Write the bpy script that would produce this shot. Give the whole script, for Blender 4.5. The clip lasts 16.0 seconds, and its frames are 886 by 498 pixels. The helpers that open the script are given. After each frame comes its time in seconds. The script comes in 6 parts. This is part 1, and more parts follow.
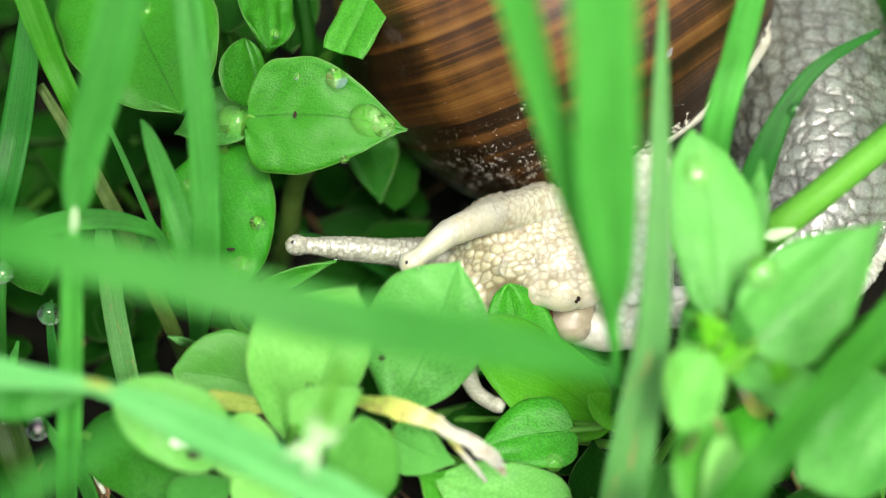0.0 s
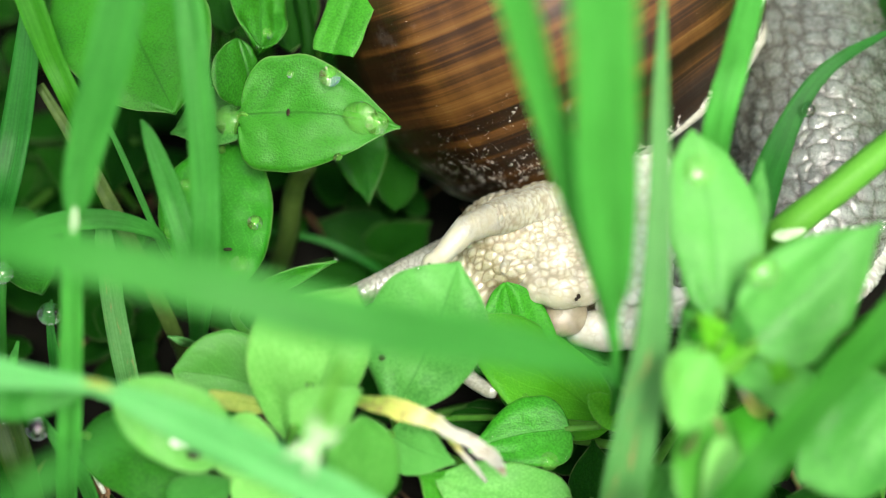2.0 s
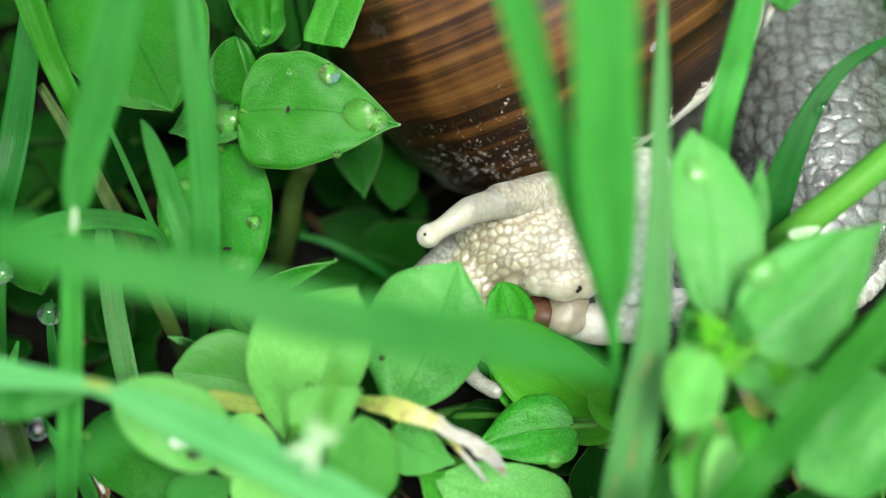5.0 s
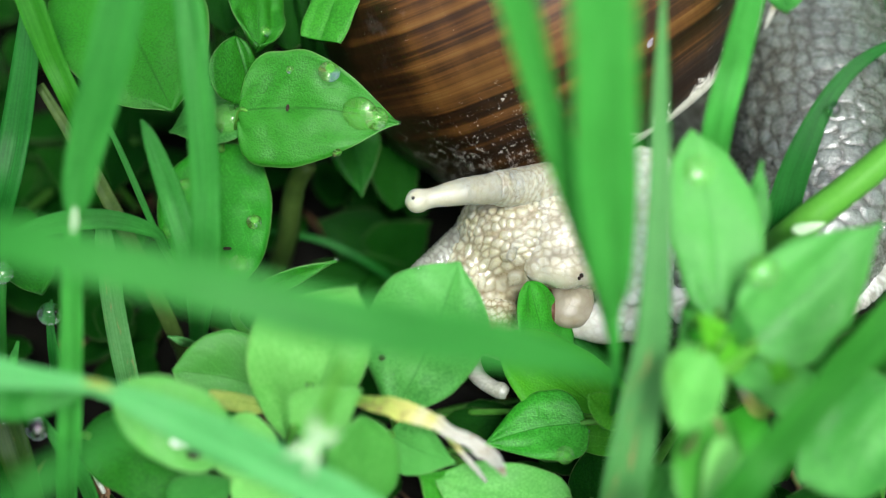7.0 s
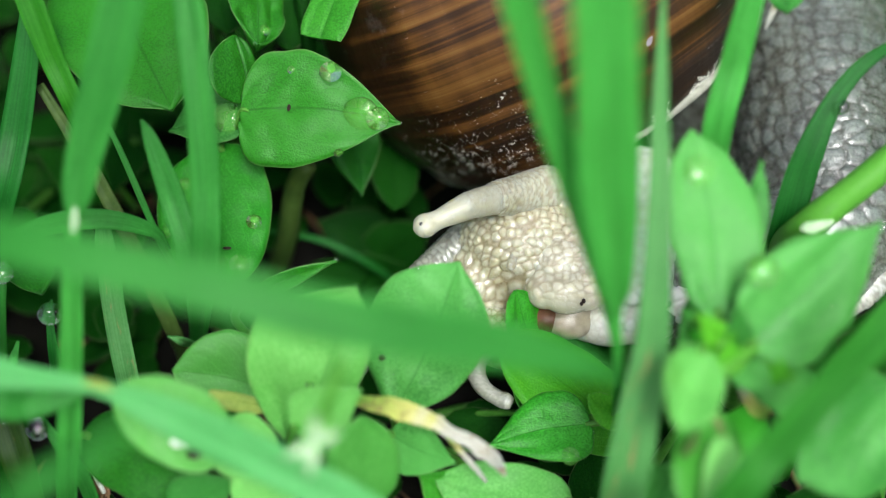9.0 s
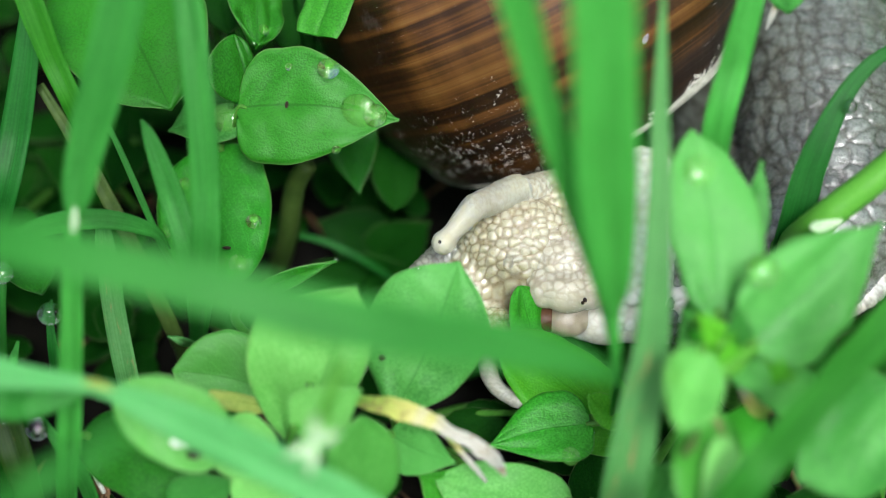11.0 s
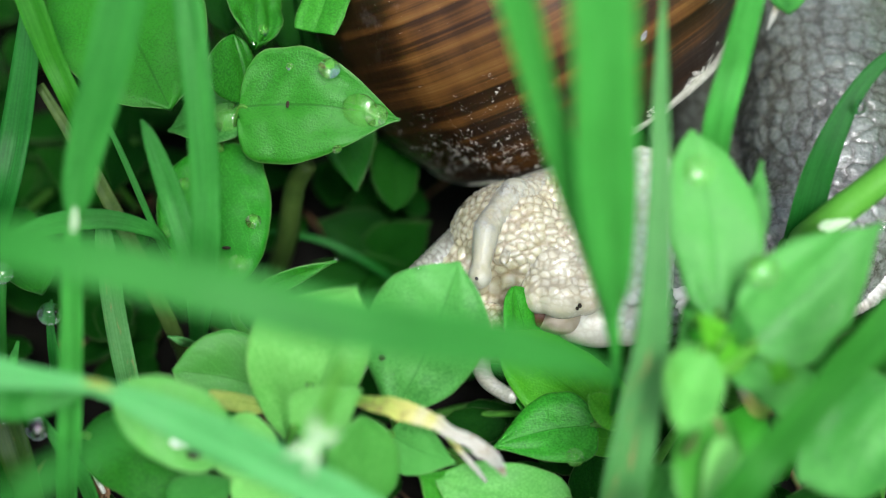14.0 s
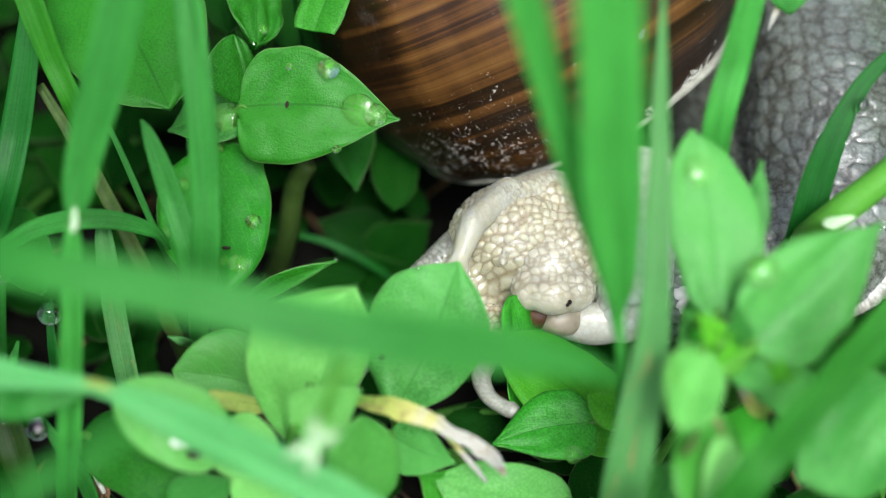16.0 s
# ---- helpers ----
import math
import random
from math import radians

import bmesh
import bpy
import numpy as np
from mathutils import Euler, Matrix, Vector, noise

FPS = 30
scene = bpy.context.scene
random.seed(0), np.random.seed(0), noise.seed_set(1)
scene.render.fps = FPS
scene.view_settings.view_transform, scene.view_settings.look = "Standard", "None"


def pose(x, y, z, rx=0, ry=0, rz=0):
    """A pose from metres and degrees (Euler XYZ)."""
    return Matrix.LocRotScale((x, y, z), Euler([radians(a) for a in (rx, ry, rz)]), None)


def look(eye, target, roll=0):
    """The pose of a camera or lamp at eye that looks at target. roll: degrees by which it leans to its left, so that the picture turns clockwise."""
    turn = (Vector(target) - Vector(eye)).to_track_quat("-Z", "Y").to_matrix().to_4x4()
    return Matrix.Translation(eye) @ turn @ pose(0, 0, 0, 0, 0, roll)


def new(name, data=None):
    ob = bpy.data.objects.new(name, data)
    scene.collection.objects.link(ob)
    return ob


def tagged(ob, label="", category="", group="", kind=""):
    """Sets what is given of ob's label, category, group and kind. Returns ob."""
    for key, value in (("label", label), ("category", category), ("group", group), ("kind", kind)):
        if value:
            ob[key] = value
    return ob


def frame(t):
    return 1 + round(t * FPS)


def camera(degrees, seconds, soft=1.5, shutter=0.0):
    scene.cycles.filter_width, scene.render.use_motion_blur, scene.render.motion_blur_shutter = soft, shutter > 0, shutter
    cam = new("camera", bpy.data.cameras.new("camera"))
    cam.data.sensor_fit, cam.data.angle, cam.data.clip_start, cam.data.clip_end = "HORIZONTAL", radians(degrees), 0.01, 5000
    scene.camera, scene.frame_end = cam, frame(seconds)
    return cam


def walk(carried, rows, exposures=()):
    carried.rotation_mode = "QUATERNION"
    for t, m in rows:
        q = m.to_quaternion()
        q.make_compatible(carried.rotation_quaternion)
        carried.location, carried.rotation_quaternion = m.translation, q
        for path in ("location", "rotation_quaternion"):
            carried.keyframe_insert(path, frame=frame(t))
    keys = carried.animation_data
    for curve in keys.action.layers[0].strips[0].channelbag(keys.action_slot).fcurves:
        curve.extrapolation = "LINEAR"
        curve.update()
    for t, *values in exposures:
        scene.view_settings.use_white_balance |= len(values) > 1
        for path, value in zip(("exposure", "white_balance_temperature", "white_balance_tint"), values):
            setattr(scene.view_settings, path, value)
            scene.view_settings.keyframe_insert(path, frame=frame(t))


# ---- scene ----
# A close look down into wet lawn weeds, where a large snail feeds. Lengths in the
# building code are millimetres; MM turns them into the scene's metres.
MM = 0.001

cam = camera(36, 16.0, soft=1.15)
cam.data.dof.use_dof = True
cam.data.dof.focus_distance = 0.1155
cam.data.dof.aperture_fstop = 12.4
EYE = pose(0, 0, 0.110, 40, 0, 0)
walk(cam, [(0.0, EYE), (16.0, EYE)],
     exposures=[(0, 1.47, 6540, 4), (2, 1.43, 6440, 4), (3, 1.32, 6220, 4), (4.2, 1.25, 6090, 3), (7, 1.15, 5860, 4), (9, 1.06, 5860, 4), (11.5, 1.06, 5820, 6), (16, 1.10, 5760, 7)])

# ---- daylight under a bright overcast sky ----
world = bpy.data.worlds.new("overcast_sky")
scene.world = world
world.use_nodes = True
wn = world.node_tree.nodes
sky = wn.new("ShaderNodeTexSky")
sky.sky_type = "NISHITA"
sky.sun_disc = False
sky.sun_elevation = radians(59)
sky.sun_rotation = radians(165)
sky.air_density, sky.dust_density, sky.ozone_density = 0.35, 6.0, 0.3
wn["Background"].inputs["Strength"].default_value = 0.15
world.node_tree.links.new(sky.outputs["Color"], wn["Background"].inputs["Color"])

sun = new("sun", bpy.data.lights.new("sun", "SUN"))
sun.data.energy = 1.5
sun.data.angle = radians(14)
sun.data.color = (1.0, 0.96, 0.9)
sun.matrix_world = look((0.15, -0.58, 1.0), (0, 0, 0))

# ---- materials ----


class Nodes:
    """A short hand for node materials."""

    def __init__(self, name):
        self.mat = bpy.data.materials.new(name)
        self.mat.use_nodes = True
        self.tree = self.mat.node_tree
        self.bsdf = self.tree.nodes["Principled BSDF"]
        self.out = self.tree.nodes["Material Output"]

    def add(self, kind, values=None):
        node = self.tree.nodes.new("ShaderNode" + kind)
        for key, value in (values or {}).items():
            self.put(node.inputs[key], value)
        return node

    def put(self, socket, value):
        if isinstance(value, bpy.types.NodeSocket):
            self.tree.links.new(value, socket)
        else:
            socket.default_value = value

    def math(self, op, a, b=0.0, c=0.0, clamp=False):
        node = self.add("Math")
        node.operation, node.use_clamp = op, clamp
        for socket, value in zip(node.inputs, (a, b, c)):
            self.put(socket, value)
        return node.outputs[0]

    def attribute(self, name):
        node = self.add("Attribute")
        node.attribute_name = name
        return node.outputs["Fac"]

    def noise(self, scale, detail=4.0, rough=0.55, vector=None, warp=0.0):
        values = {"Scale": scale, "Detail": detail, "Roughness": rough, "Distortion": warp}
        values["Vector"] = self.add("TexCoord").outputs["Object"] if vector is None else vector
        return self.add("TexNoise", values).outputs["Fac"]

    def ramp(self, fac, stops):
        node = self.add("ValToRGB", {"Fac": fac})
        ramp = node.color_ramp
        while len(ramp.elements) < len(stops):
            ramp.elements.new(0.5)
        for element, (at, colour) in zip(ramp.elements, stops):
            element.position = at
            element.color = (*colour, 1) if len(colour) == 3 else colour
        return node.outputs["Color"]

    def mix(self, fac, a, b, blend="MIX"):
        node = self.add("Mix")
        node.data_type, node.blend_type = "RGBA", blend
        for socket, value in ((node.inputs[0], fac), (node.inputs[6], a), (node.inputs[7], b)):
            self.put(socket, (*value, 1) if isinstance(value, tuple) and len(value) == 3 else value)
        return node.outputs[2]

    def coords(self, scale=(1, 1, 1)):
        tex = self.add("TexCoord").outputs["Object"]
        return self.add("Mapping", {"Vector": tex, "Scale": scale}).outputs["Vector"]

    def span(self, value, low, high):
        """value from low..high to 0..1, clamped."""
        return self.add("MapRange", {"Value": value, "From Min": low, "From Max": high}).outputs["Result"]

    def bump(self, height, strength=0.3, distance=0.0002, under=None):
        values = {"Height": height, "Strength": strength, "Distance": distance}
        if under is not None:
            values["Normal"] = under
        return self.add("Bump", values).outputs["Normal"]

    def finish(self, colour, rough, normal=None, **more):
        self.put(self.bsdf.inputs["Base Color"], (*colour, 1) if isinstance(colour, tuple) and len(colour) == 3 else colour)
        self.put(self.bsdf.inputs["Roughness"], rough)
        if normal is not None:
            self.put(self.bsdf.inputs["Normal"], normal)
        for key, value in more.items():
            self.put(self.bsdf.inputs[key.replace("_", " ")], value)
        return self.mat


def leaf_material(name, dark, light, back=0.35, wet=0.38, spots=(0.16, 0.10, 0.03), spot_amount=0.0, patch=0.2, gloss=0.27):
    """Thin living leaf: veins along leaf_u / leaf_v, mottled green, light passing through."""
    n = Nodes(name)
    u, v = n.attribute("leaf_u"), n.attribute("leaf_v")
    side = n.math("ABSOLUTE", v)
    wob = n.noise(900, 3)
    per = n.add("ObjectInfo").outputs["Random"]
    rib = n.math("SUBTRACT", 1.0, n.span(side, 0.008, 0.035), clamp=True)
    slant = n.math("MULTIPLY_ADD", side, -0.55, u)
    wave = n.math("SINE", n.math("MULTIPLY_ADD", n.math("ADD", slant, n.math("MULTIPLY", wob, 0.06)), 44.0, 0.0))
    vein = n.span(wave, 0.86, 1.0)
    tex = n.add("TexCoord").outputs["Object"]
    net = n.add("TexVoronoi", {"Vector": tex, "Scale": 900.0})
    net.feature = "DISTANCE_TO_EDGE"
    net = n.math("SUBTRACT", 1.0, n.span(net.outputs["Distance"], 0.0, 0.16), clamp=True)
    mott = n.noise(420, 5)
    fine = n.noise(5600, 1)
    blot = n.noise(140, 3)
    grain = n.span(fine, 0.36, 0.64)
    tone = n.math("ADD", n.math("MULTIPLY", mott, 0.12), n.math("MULTIPLY_ADD", grain, 0.17, 0.255))
    tone = n.math("ADD", tone, n.math("MULTIPLY_ADD", blot, patch, 0.1 - 0.5 * patch))
    tone = n.math("ADD", tone, n.math("MULTIPLY_ADD", per, 0.26, -0.13))
    green = n.ramp(tone, [(0.38, dark), (0.62, light)])
    paler = tuple(c * 1.25 + 0.02 for c in light)
    green = n.mix(n.math("MULTIPLY", vein, 0.12), green, paler)
    green = n.mix(n.math("MULTIPLY", net, 0.10), green, tuple(c * 0.75 for c in dark))
    green = n.mix(n.math("MULTIPLY", rib, 0.5), green, tuple(c * 0.72 for c in dark))
    edge = n.span(side, 0.965, 1.0)
    green = n.mix(n.math("MULTIPLY", edge, 0.3), green, (0.26, 0.38, 0.15))
    if spot_amount:
        spot = n.span(n.noise(260, 4, 0.6), 0.66 - spot_amount, 0.72 - spot_amount)
        green = n.mix(n.math("MULTIPLY", spot, 0.8), green, spots)
    relief = n.math("ADD", n.math("MULTIPLY", vein, -0.25), n.math("MULTIPLY", rib, -1.0))
    relief = n.math("ADD", relief, n.math("MULTIPLY", fine, 1.3))
    relief = n.math("ADD", relief, n.math("MULTIPLY", net, -0.12))
    relief = n.math("ADD", relief, n.math("MULTIPLY", blot, 1.8))
    relief = n.math("ADD", relief, n.math("MULTIPLY", mott, 0.5))
    normal = n.bump(relief, 0.2, 0.0002)
    rough = n.math("MULTIPLY_ADD", blot, 0.3, wet - 0.1)
    n.finish(green, rough, normal, Specular_IOR_Level=gloss)
    trans = n.add("BsdfTranslucent", {"Color": n.mix(0.5, green, (0.07, 0.42, 0.02), "MIX"), "Normal": normal})
    mixer = n.add("MixShader", {0: back, 1: n.bsdf.outputs[0], 2: trans.outputs[0]})
    n.tree.links.new(mixer.outputs[0], n.out.inputs["Surface"])
    return n.mat


def grass_material(name, dark, light, back=0.35, brown=0.0):
    """Grass blade: fine lengthwise ribs, dull wax, brown flecks on old blades."""
    n = Nodes(name)
    u, v = n.attribute("leaf_u"), n.attribute("leaf_v")
    per = n.add("ObjectInfo").outputs["Random"]
    rib = n.math("SINE", n.math("MULTIPLY", v, 30.0))
    grain = n.span(n.noise(4200, 2), 0.36, 0.64)
    vec = n.add("CombineXYZ", {"X": n.math("MULTIPLY", u, 5.0), "Y": n.math("MULTIPLY", v, 6.0), "Z": n.math("MULTIPLY", per, 40.0)}).outputs[0]
    streak = n.noise(1.0, 4, 0.6, vec)
    mott = n.noise(300, 4)
    tone = n.math("ADD", n.math("MULTIPLY", streak, 0.95), n.math("MULTIPLY_ADD", mott, 0.3, -0.225))
    tone = n.math("ADD", tone, n.math("MULTIPLY_ADD", rib, 0.04, 0.05))
    tone = n.math("ADD", tone, n.math("MULTIPLY", grain, 0.12))
    green = n.ramp(tone, [(0.3, dark), (0.7, light)])
    keel = n.math("SUBTRACT", 1.0, n.span(n.math("ABSOLUTE", v), 0.02, 0.1), clamp=True)
    green = n.mix(n.math("MULTIPLY", keel, 0.35), green, tuple(c * 0.7 for c in dark))
    if brown:
        vec2 = n.add("CombineXYZ", {"X": n.math("MULTIPLY", u, 9.0), "Y": n.math("MULTIPLY", v, 2.0), "Z": n.math("MULTIPLY", per, 9.0)}).outputs[0]
        fleck = n.span(n.noise(1.0, 4, 0.65, vec2), 0.66 - brown, 0.74 - brown)
        green = n.mix(n.math("MULTIPLY", fleck, 0.75), green, (0.3, 0.2, 0.09))
    normal = n.bump(n.math("ADD", n.math("MULTIPLY", rib, 0.5), n.math("MULTIPLY", streak, 2.0)), 0.2, 0.0001)
    n.finish(green, n.math("MULTIPLY_ADD", streak, 0.25, 0.33), normal, Specular_IOR_Level=0.13)
    trans = n.add("BsdfTranslucent", {"Color": n.mix(0.5, green, (0.14, 0.62, 0.07))})
    mixer = n.add("MixShader", {0: back, 1: n.bsdf.outputs[0], 2: trans.outputs[0]})
    n.tree.links.new(mixer.outputs[0], n.out.inputs["Surface"])
    return n.mat


def skin_material(name, crest, valley, rough=0.28, soft=0.25, stain=(0.5, 0.36, 0.2), stain_amount=0.3, slime=0.3, relief=0.45):
    """Wet snail skin: pale warts, darker furrows (attribute 'furrow' 0 crest .. 1 valley)."""
    n = Nodes(name)
    furrow = n.attribute("furrow")
    blot = n.noise(170, 4, 0.6)
    fine = n.noise(2600, 4)
    pale = n.mix(n.math("MULTIPLY", n.span(blot, 0.4, 0.72), stain_amount), crest, stain)
    pale = n.mix(n.math("MULTIPLY", fine, 0.25), pale, tuple(c * 0.8 for c in crest))
    colour = n.mix(n.span(furrow, 0.2, 0.95), pale, valley)
    normal = n.bump(n.math("ADD", n.math("MULTIPLY", fine, 0.5), n.noise(1100, 3)), relief, 0.0002)
    return n.finish(colour, n.math("MULTIPLY_ADD", fine, 0.22, rough - 0.08), normal,
                    Subsurface_Weight=soft, Subsurface_Radius=(0.9, 0.8, 0.5), Subsurface_Scale=0.0014,
                    Coat_Weight=slime, Coat_Roughness=0.24 - 0.17 * slime)


def shell_material():
    """Horny brown shell: spiral bands along 'lat', growth lines along 'lon', chalky scuffs."""
    n = Nodes("shell_horn")
    lat, lon = n.attribute("lat"), n.attribute("lon")

    def strips(a, b, shift, detail=5.0):
        vec = n.add("CombineXYZ", {"X": n.math("MULTIPLY", lat, a), "Y": n.math("MULTIPLY", lon, b), "Z": shift}).outputs[0]
        return n.noise(1.0, detail, 0.6, vec)
    band = strips(15.0, 0.55, 3.3, 3.0)
    thread = strips(60.0, 2.0, 8.1, 6.0)
    streak = n.math("ADD", n.math("MULTIPLY", n.span(band, 0.24, 0.76), 0.42), n.math("MULTIPLY_ADD", thread, 0.32, 0.125))
    growth = strips(1.2, 26.0, 1.7, 4.0)
    year = strips(0.5, 3.4, 5.9, 2.0)
    across = n.add("SeparateXYZ", {0: n.add("TexCoord").outputs["Object"]}).outputs["X"]
    # dark band at the base, with the underside's shade put into the colour
    low = n.span(lat, -0.05, -0.40)
    tone = n.math("ADD", streak, n.math("MULTIPLY_ADD", low, -0.06, 0.0))
    tone = n.math("ADD", tone, n.math("MULTIPLY_ADD", growth, 0.16, -0.08))
    left = n.math("MULTIPLY", n.span(lon, -0.24, -0.285), -0.10)
    tone = n.math("ADD", tone, left)
    young = n.math("MULTIPLY", n.span(n.attribute("rim"), 0.3, 0.75), n.span(across, 0.001, 0.008))
    tone = n.math("ADD", tone, n.math("MULTIPLY", young, -0.13))
    tone = n.math("ADD", tone, n.math("MULTIPLY_ADD", year, 0.12, -0.06))
    colour = n.ramp(tone, [(0.36, (0.012, 0.0055, 0.002)), (0.44, (0.030, 0.013, 0.004)), (0.50, (0.070, 0.030, 0.007)), (0.57, (0.102, 0.047, 0.010)), (0.70, (0.17, 0.095, 0.028))])
    worn = n.span(n.noise(150, 6, 0.7), 0.56, 0.64)
    wear = n.math("MULTIPLY_ADD", n.math("MULTIPLY", n.span(lat, 0.0, -0.45), n.span(across, 0.007, -0.002)), 0.12, n.math("MULTIPLY", worn, 0.05))
    fleck = n.noise(1700, 6, 0.72, warp=1.5)
    chalk = n.span(n.math("ADD", fleck, wear), 0.69, 0.73)
    hair = n.span(strips(70.0, 14.0, 2.2, 5.0), 0.70, 0.73)
    chalk = n.math("MAXIMUM", chalk, n.math("MULTIPLY", hair, 0.5))
    crust = n.span(n.math("ADD", n.noise(420, 6, 0.68, warp=1.2), n.math("MULTIPLY", n.math("MULTIPLY", n.span(across, 0.002, 0.009), n.span(n.attribute("rim"), 0.35, 0.95)), 0.185)), 0.71, 0.735)
    chalk = n.math("MAXIMUM", chalk, crust)
    grey = n.math("MULTIPLY", n.span(n.noise(240, 5, 0.65), 0.62, 0.72), 0.10)
    colour = n.mix(grey, colour, (0.3, 0.27, 0.24))
    colour = n.mix(n.math("MULTIPLY", chalk, 0.85), colour, (0.72, 0.70, 0.62))
    relief = n.math("ADD", n.math("MULTIPLY", growth, 1.0), n.math("MULTIPLY", thread, 0.4))
    relief = n.math("ADD", relief, n.math("MULTIPLY", chalk, 0.6))
    normal = n.bump(relief, 0.35, 0.0002)
    rough = n.math("ADD", n.math("MULTIPLY_ADD", band, 0.22, 0.27), n.math("MULTIPLY", chalk, 0.4))
    return n.finish(colour, rough, normal, Specular_IOR_Level=0.32)


def plain(name, low, high, rough=0.5, scale=700, bump=0.3, **more):
    n = Nodes(name)
    grain, fine = n.noise(scale, 5), n.noise(scale * 5, 3)
    tone = n.math("ADD", n.math("MULTIPLY", grain, 0.7), n.math("MULTIPLY", fine, 0.3))
    more.setdefault("Specular_IOR_Level", 0.15)
    return n.finish(n.ramp(tone, [(0.32, low), (0.68, high)]), rough, n.bump(tone, bump, 0.0003), **more)


def water_material(name, clearness, tint=None):
    """Clear water with a full sheen; on leaves the light a drop gathers is put in as a green tint."""
    n = Nodes(name)
    n.finish((1, 1, 1), 0.0, None, Transmission_Weight=1.0, IOR=1.33)
    clear = n.add("BsdfTransparent")
    water = n.add("MixShader", {0: clearness, 1: n.bsdf.outputs[0], 2: clear.outputs[0]})
    if tint:
        # painted brightening inside the drop, a faint green diffuse share
        wet = n.add("BsdfDiffuse", {"Color": (*tint, 1)})
        water = n.add("MixShader", {0: 0.13, 1: water.outputs[0], 2: wet.outputs[0]})
    sheen = n.add("BsdfGlossy", {"Roughness": 0.03})
    water = n.add("MixShader", {0: n.add("Fresnel", {"IOR": 1.33}).outputs[0], 1: water.outputs[0], 2: sheen.outputs[0]})
    n.tree.links.new(water.outputs[0], n.out.inputs["Surface"])
    return n.mat


def withered_material():
    """Dead leaf: yellow-green at the stalk, then straw and brown with pale worn ridges."""
    n = Nodes("dead_leaf")
    u, v = n.attribute("leaf_u"), n.attribute("leaf_v")
    mott, fine = n.noise(330, 5, 0.65), n.noise(2200, 4)
    along = n.math("ADD", u, n.math("MULTIPLY_ADD", mott, 0.5, -0.25))
    colour = n.ramp(along, [(0.08, (0.18, 0.36, 0.04)), (0.22, (0.36, 0.46, 0.08)), (0.38, (0.52, 0.52, 0.14)), (0.52, (0.50, 0.50, 0.40)), (0.9, (0.40, 0.41, 0.36))])
    colour = n.mix(n.span(n.noise(900, 4), 0.54, 0.72), colour, (0.20, 0.13, 0.06))
    vec = n.add("CombineXYZ", {"X": n.math("MULTIPLY", u, 4.0), "Y": n.math("MULTIPLY", v, 6.0)}).outputs[0]
    crease = n.noise(1.0, 4, 0.6, vec)
    return n.finish(colour, 0.55, n.bump(n.math("ADD", crease, mott), 0.7, 0.0006))


M_LEAF = leaf_material("leaf_green", (0.0212, 0.185, 0.00645), (0.0664, 0.4, 0.021))
# leaf green toned down; carries the dimmer light beside the shell
M_LEAF_DIM = leaf_material("leaf_dim_green", (0.00818, 0.075, 0.00242), (0.0319, 0.195, 0.00887), back=0.28)
M_LEAF_FED = leaf_material("leaf_yellow_green", (0.075, 0.36, 0.012), (0.18, 0.6, 0.03), back=0.5)
M_LEAF_MID = leaf_material("leaf_mid_green", (0.0165, 0.12, 0.00484), (0.0522, 0.28, 0.0145), back=0.32)
# leaf green darkened to carry the shade under shell and stems
M_LEAF_SHADED = leaf_material("leaf_shaded_green", (0.00343, 0.028, 0.00121), (0.0106, 0.068, 0.00403), back=0.2, gloss=0.05, wet=0.55)
M_LEAF_YOUNG = leaf_material("leaf_young_green", (0.040, 0.20, 0.025), (0.116, 0.41, 0.075), back=0.42, patch=0.75)
M_LEAF_SOFT = leaf_material("leaf_soft_green", (0.085, 0.32, 0.045), (0.175, 0.52, 0.10), back=0.42, patch=0.6)
M_LEAF_PALE = leaf_material("leaf_pale_green", (0.159, 0.5, 0.0855), (0.265, 0.66, 0.153), back=0.4, patch=0.4)
M_LEAF_WORN = leaf_material("leaf_worn_green", (0.0424, 0.22, 0.0162), (0.101, 0.42, 0.0405), spot_amount=0.07, spots=(0.276, 0.2, 0.108), back=0.4)
M_GRASS = grass_material("grass_green", (0.021, 0.13, 0.0155), (0.058, 0.275, 0.042), back=0.4)
M_GRASS_TALL = grass_material("grass_tall", (0.042, 0.215, 0.026), (0.098, 0.44, 0.068), back=0.45)
M_GRASS_PALE = grass_material("grass_pale", (0.09, 0.34, 0.0887), (0.18, 0.54, 0.177), back=0.5)
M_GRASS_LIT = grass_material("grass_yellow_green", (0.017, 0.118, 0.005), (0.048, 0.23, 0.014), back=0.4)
M_GRASS_OLD = grass_material("grass_dull", (0.055, 0.185, 0.044), (0.11, 0.30, 0.085), brown=0.055)
M_GRASS_DEEP = grass_material("grass_deep_green", (0.015, 0.1, 0.008), (0.044, 0.215, 0.022), back=0.3)
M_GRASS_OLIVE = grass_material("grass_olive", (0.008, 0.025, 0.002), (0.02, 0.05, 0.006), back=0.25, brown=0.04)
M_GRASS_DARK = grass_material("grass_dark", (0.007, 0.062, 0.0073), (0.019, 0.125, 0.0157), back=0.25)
M_STALK = grass_material("grass_stalk", (0.075, 0.27, 0.02), (0.16, 0.44, 0.06), back=0.3)
M_STEM = plain("stem_green", (0.035, 0.13, 0.012), (0.085, 0.24, 0.03), 0.45)
M_STEM_BROWN = plain("stem_brownish", (0.022, 0.05, 0.008), (0.055, 0.095, 0.018), 0.55)
M_DEAD = withered_material()
M_LITTER = plain("brown_litter", (0.06, 0.035, 0.02), (0.22, 0.13, 0.06), 0.65, 500)
M_SCRAP = plain("yellowed_scrap", (0.14, 0.21, 0.035), (0.30, 0.38, 0.08), 0.55, 500)
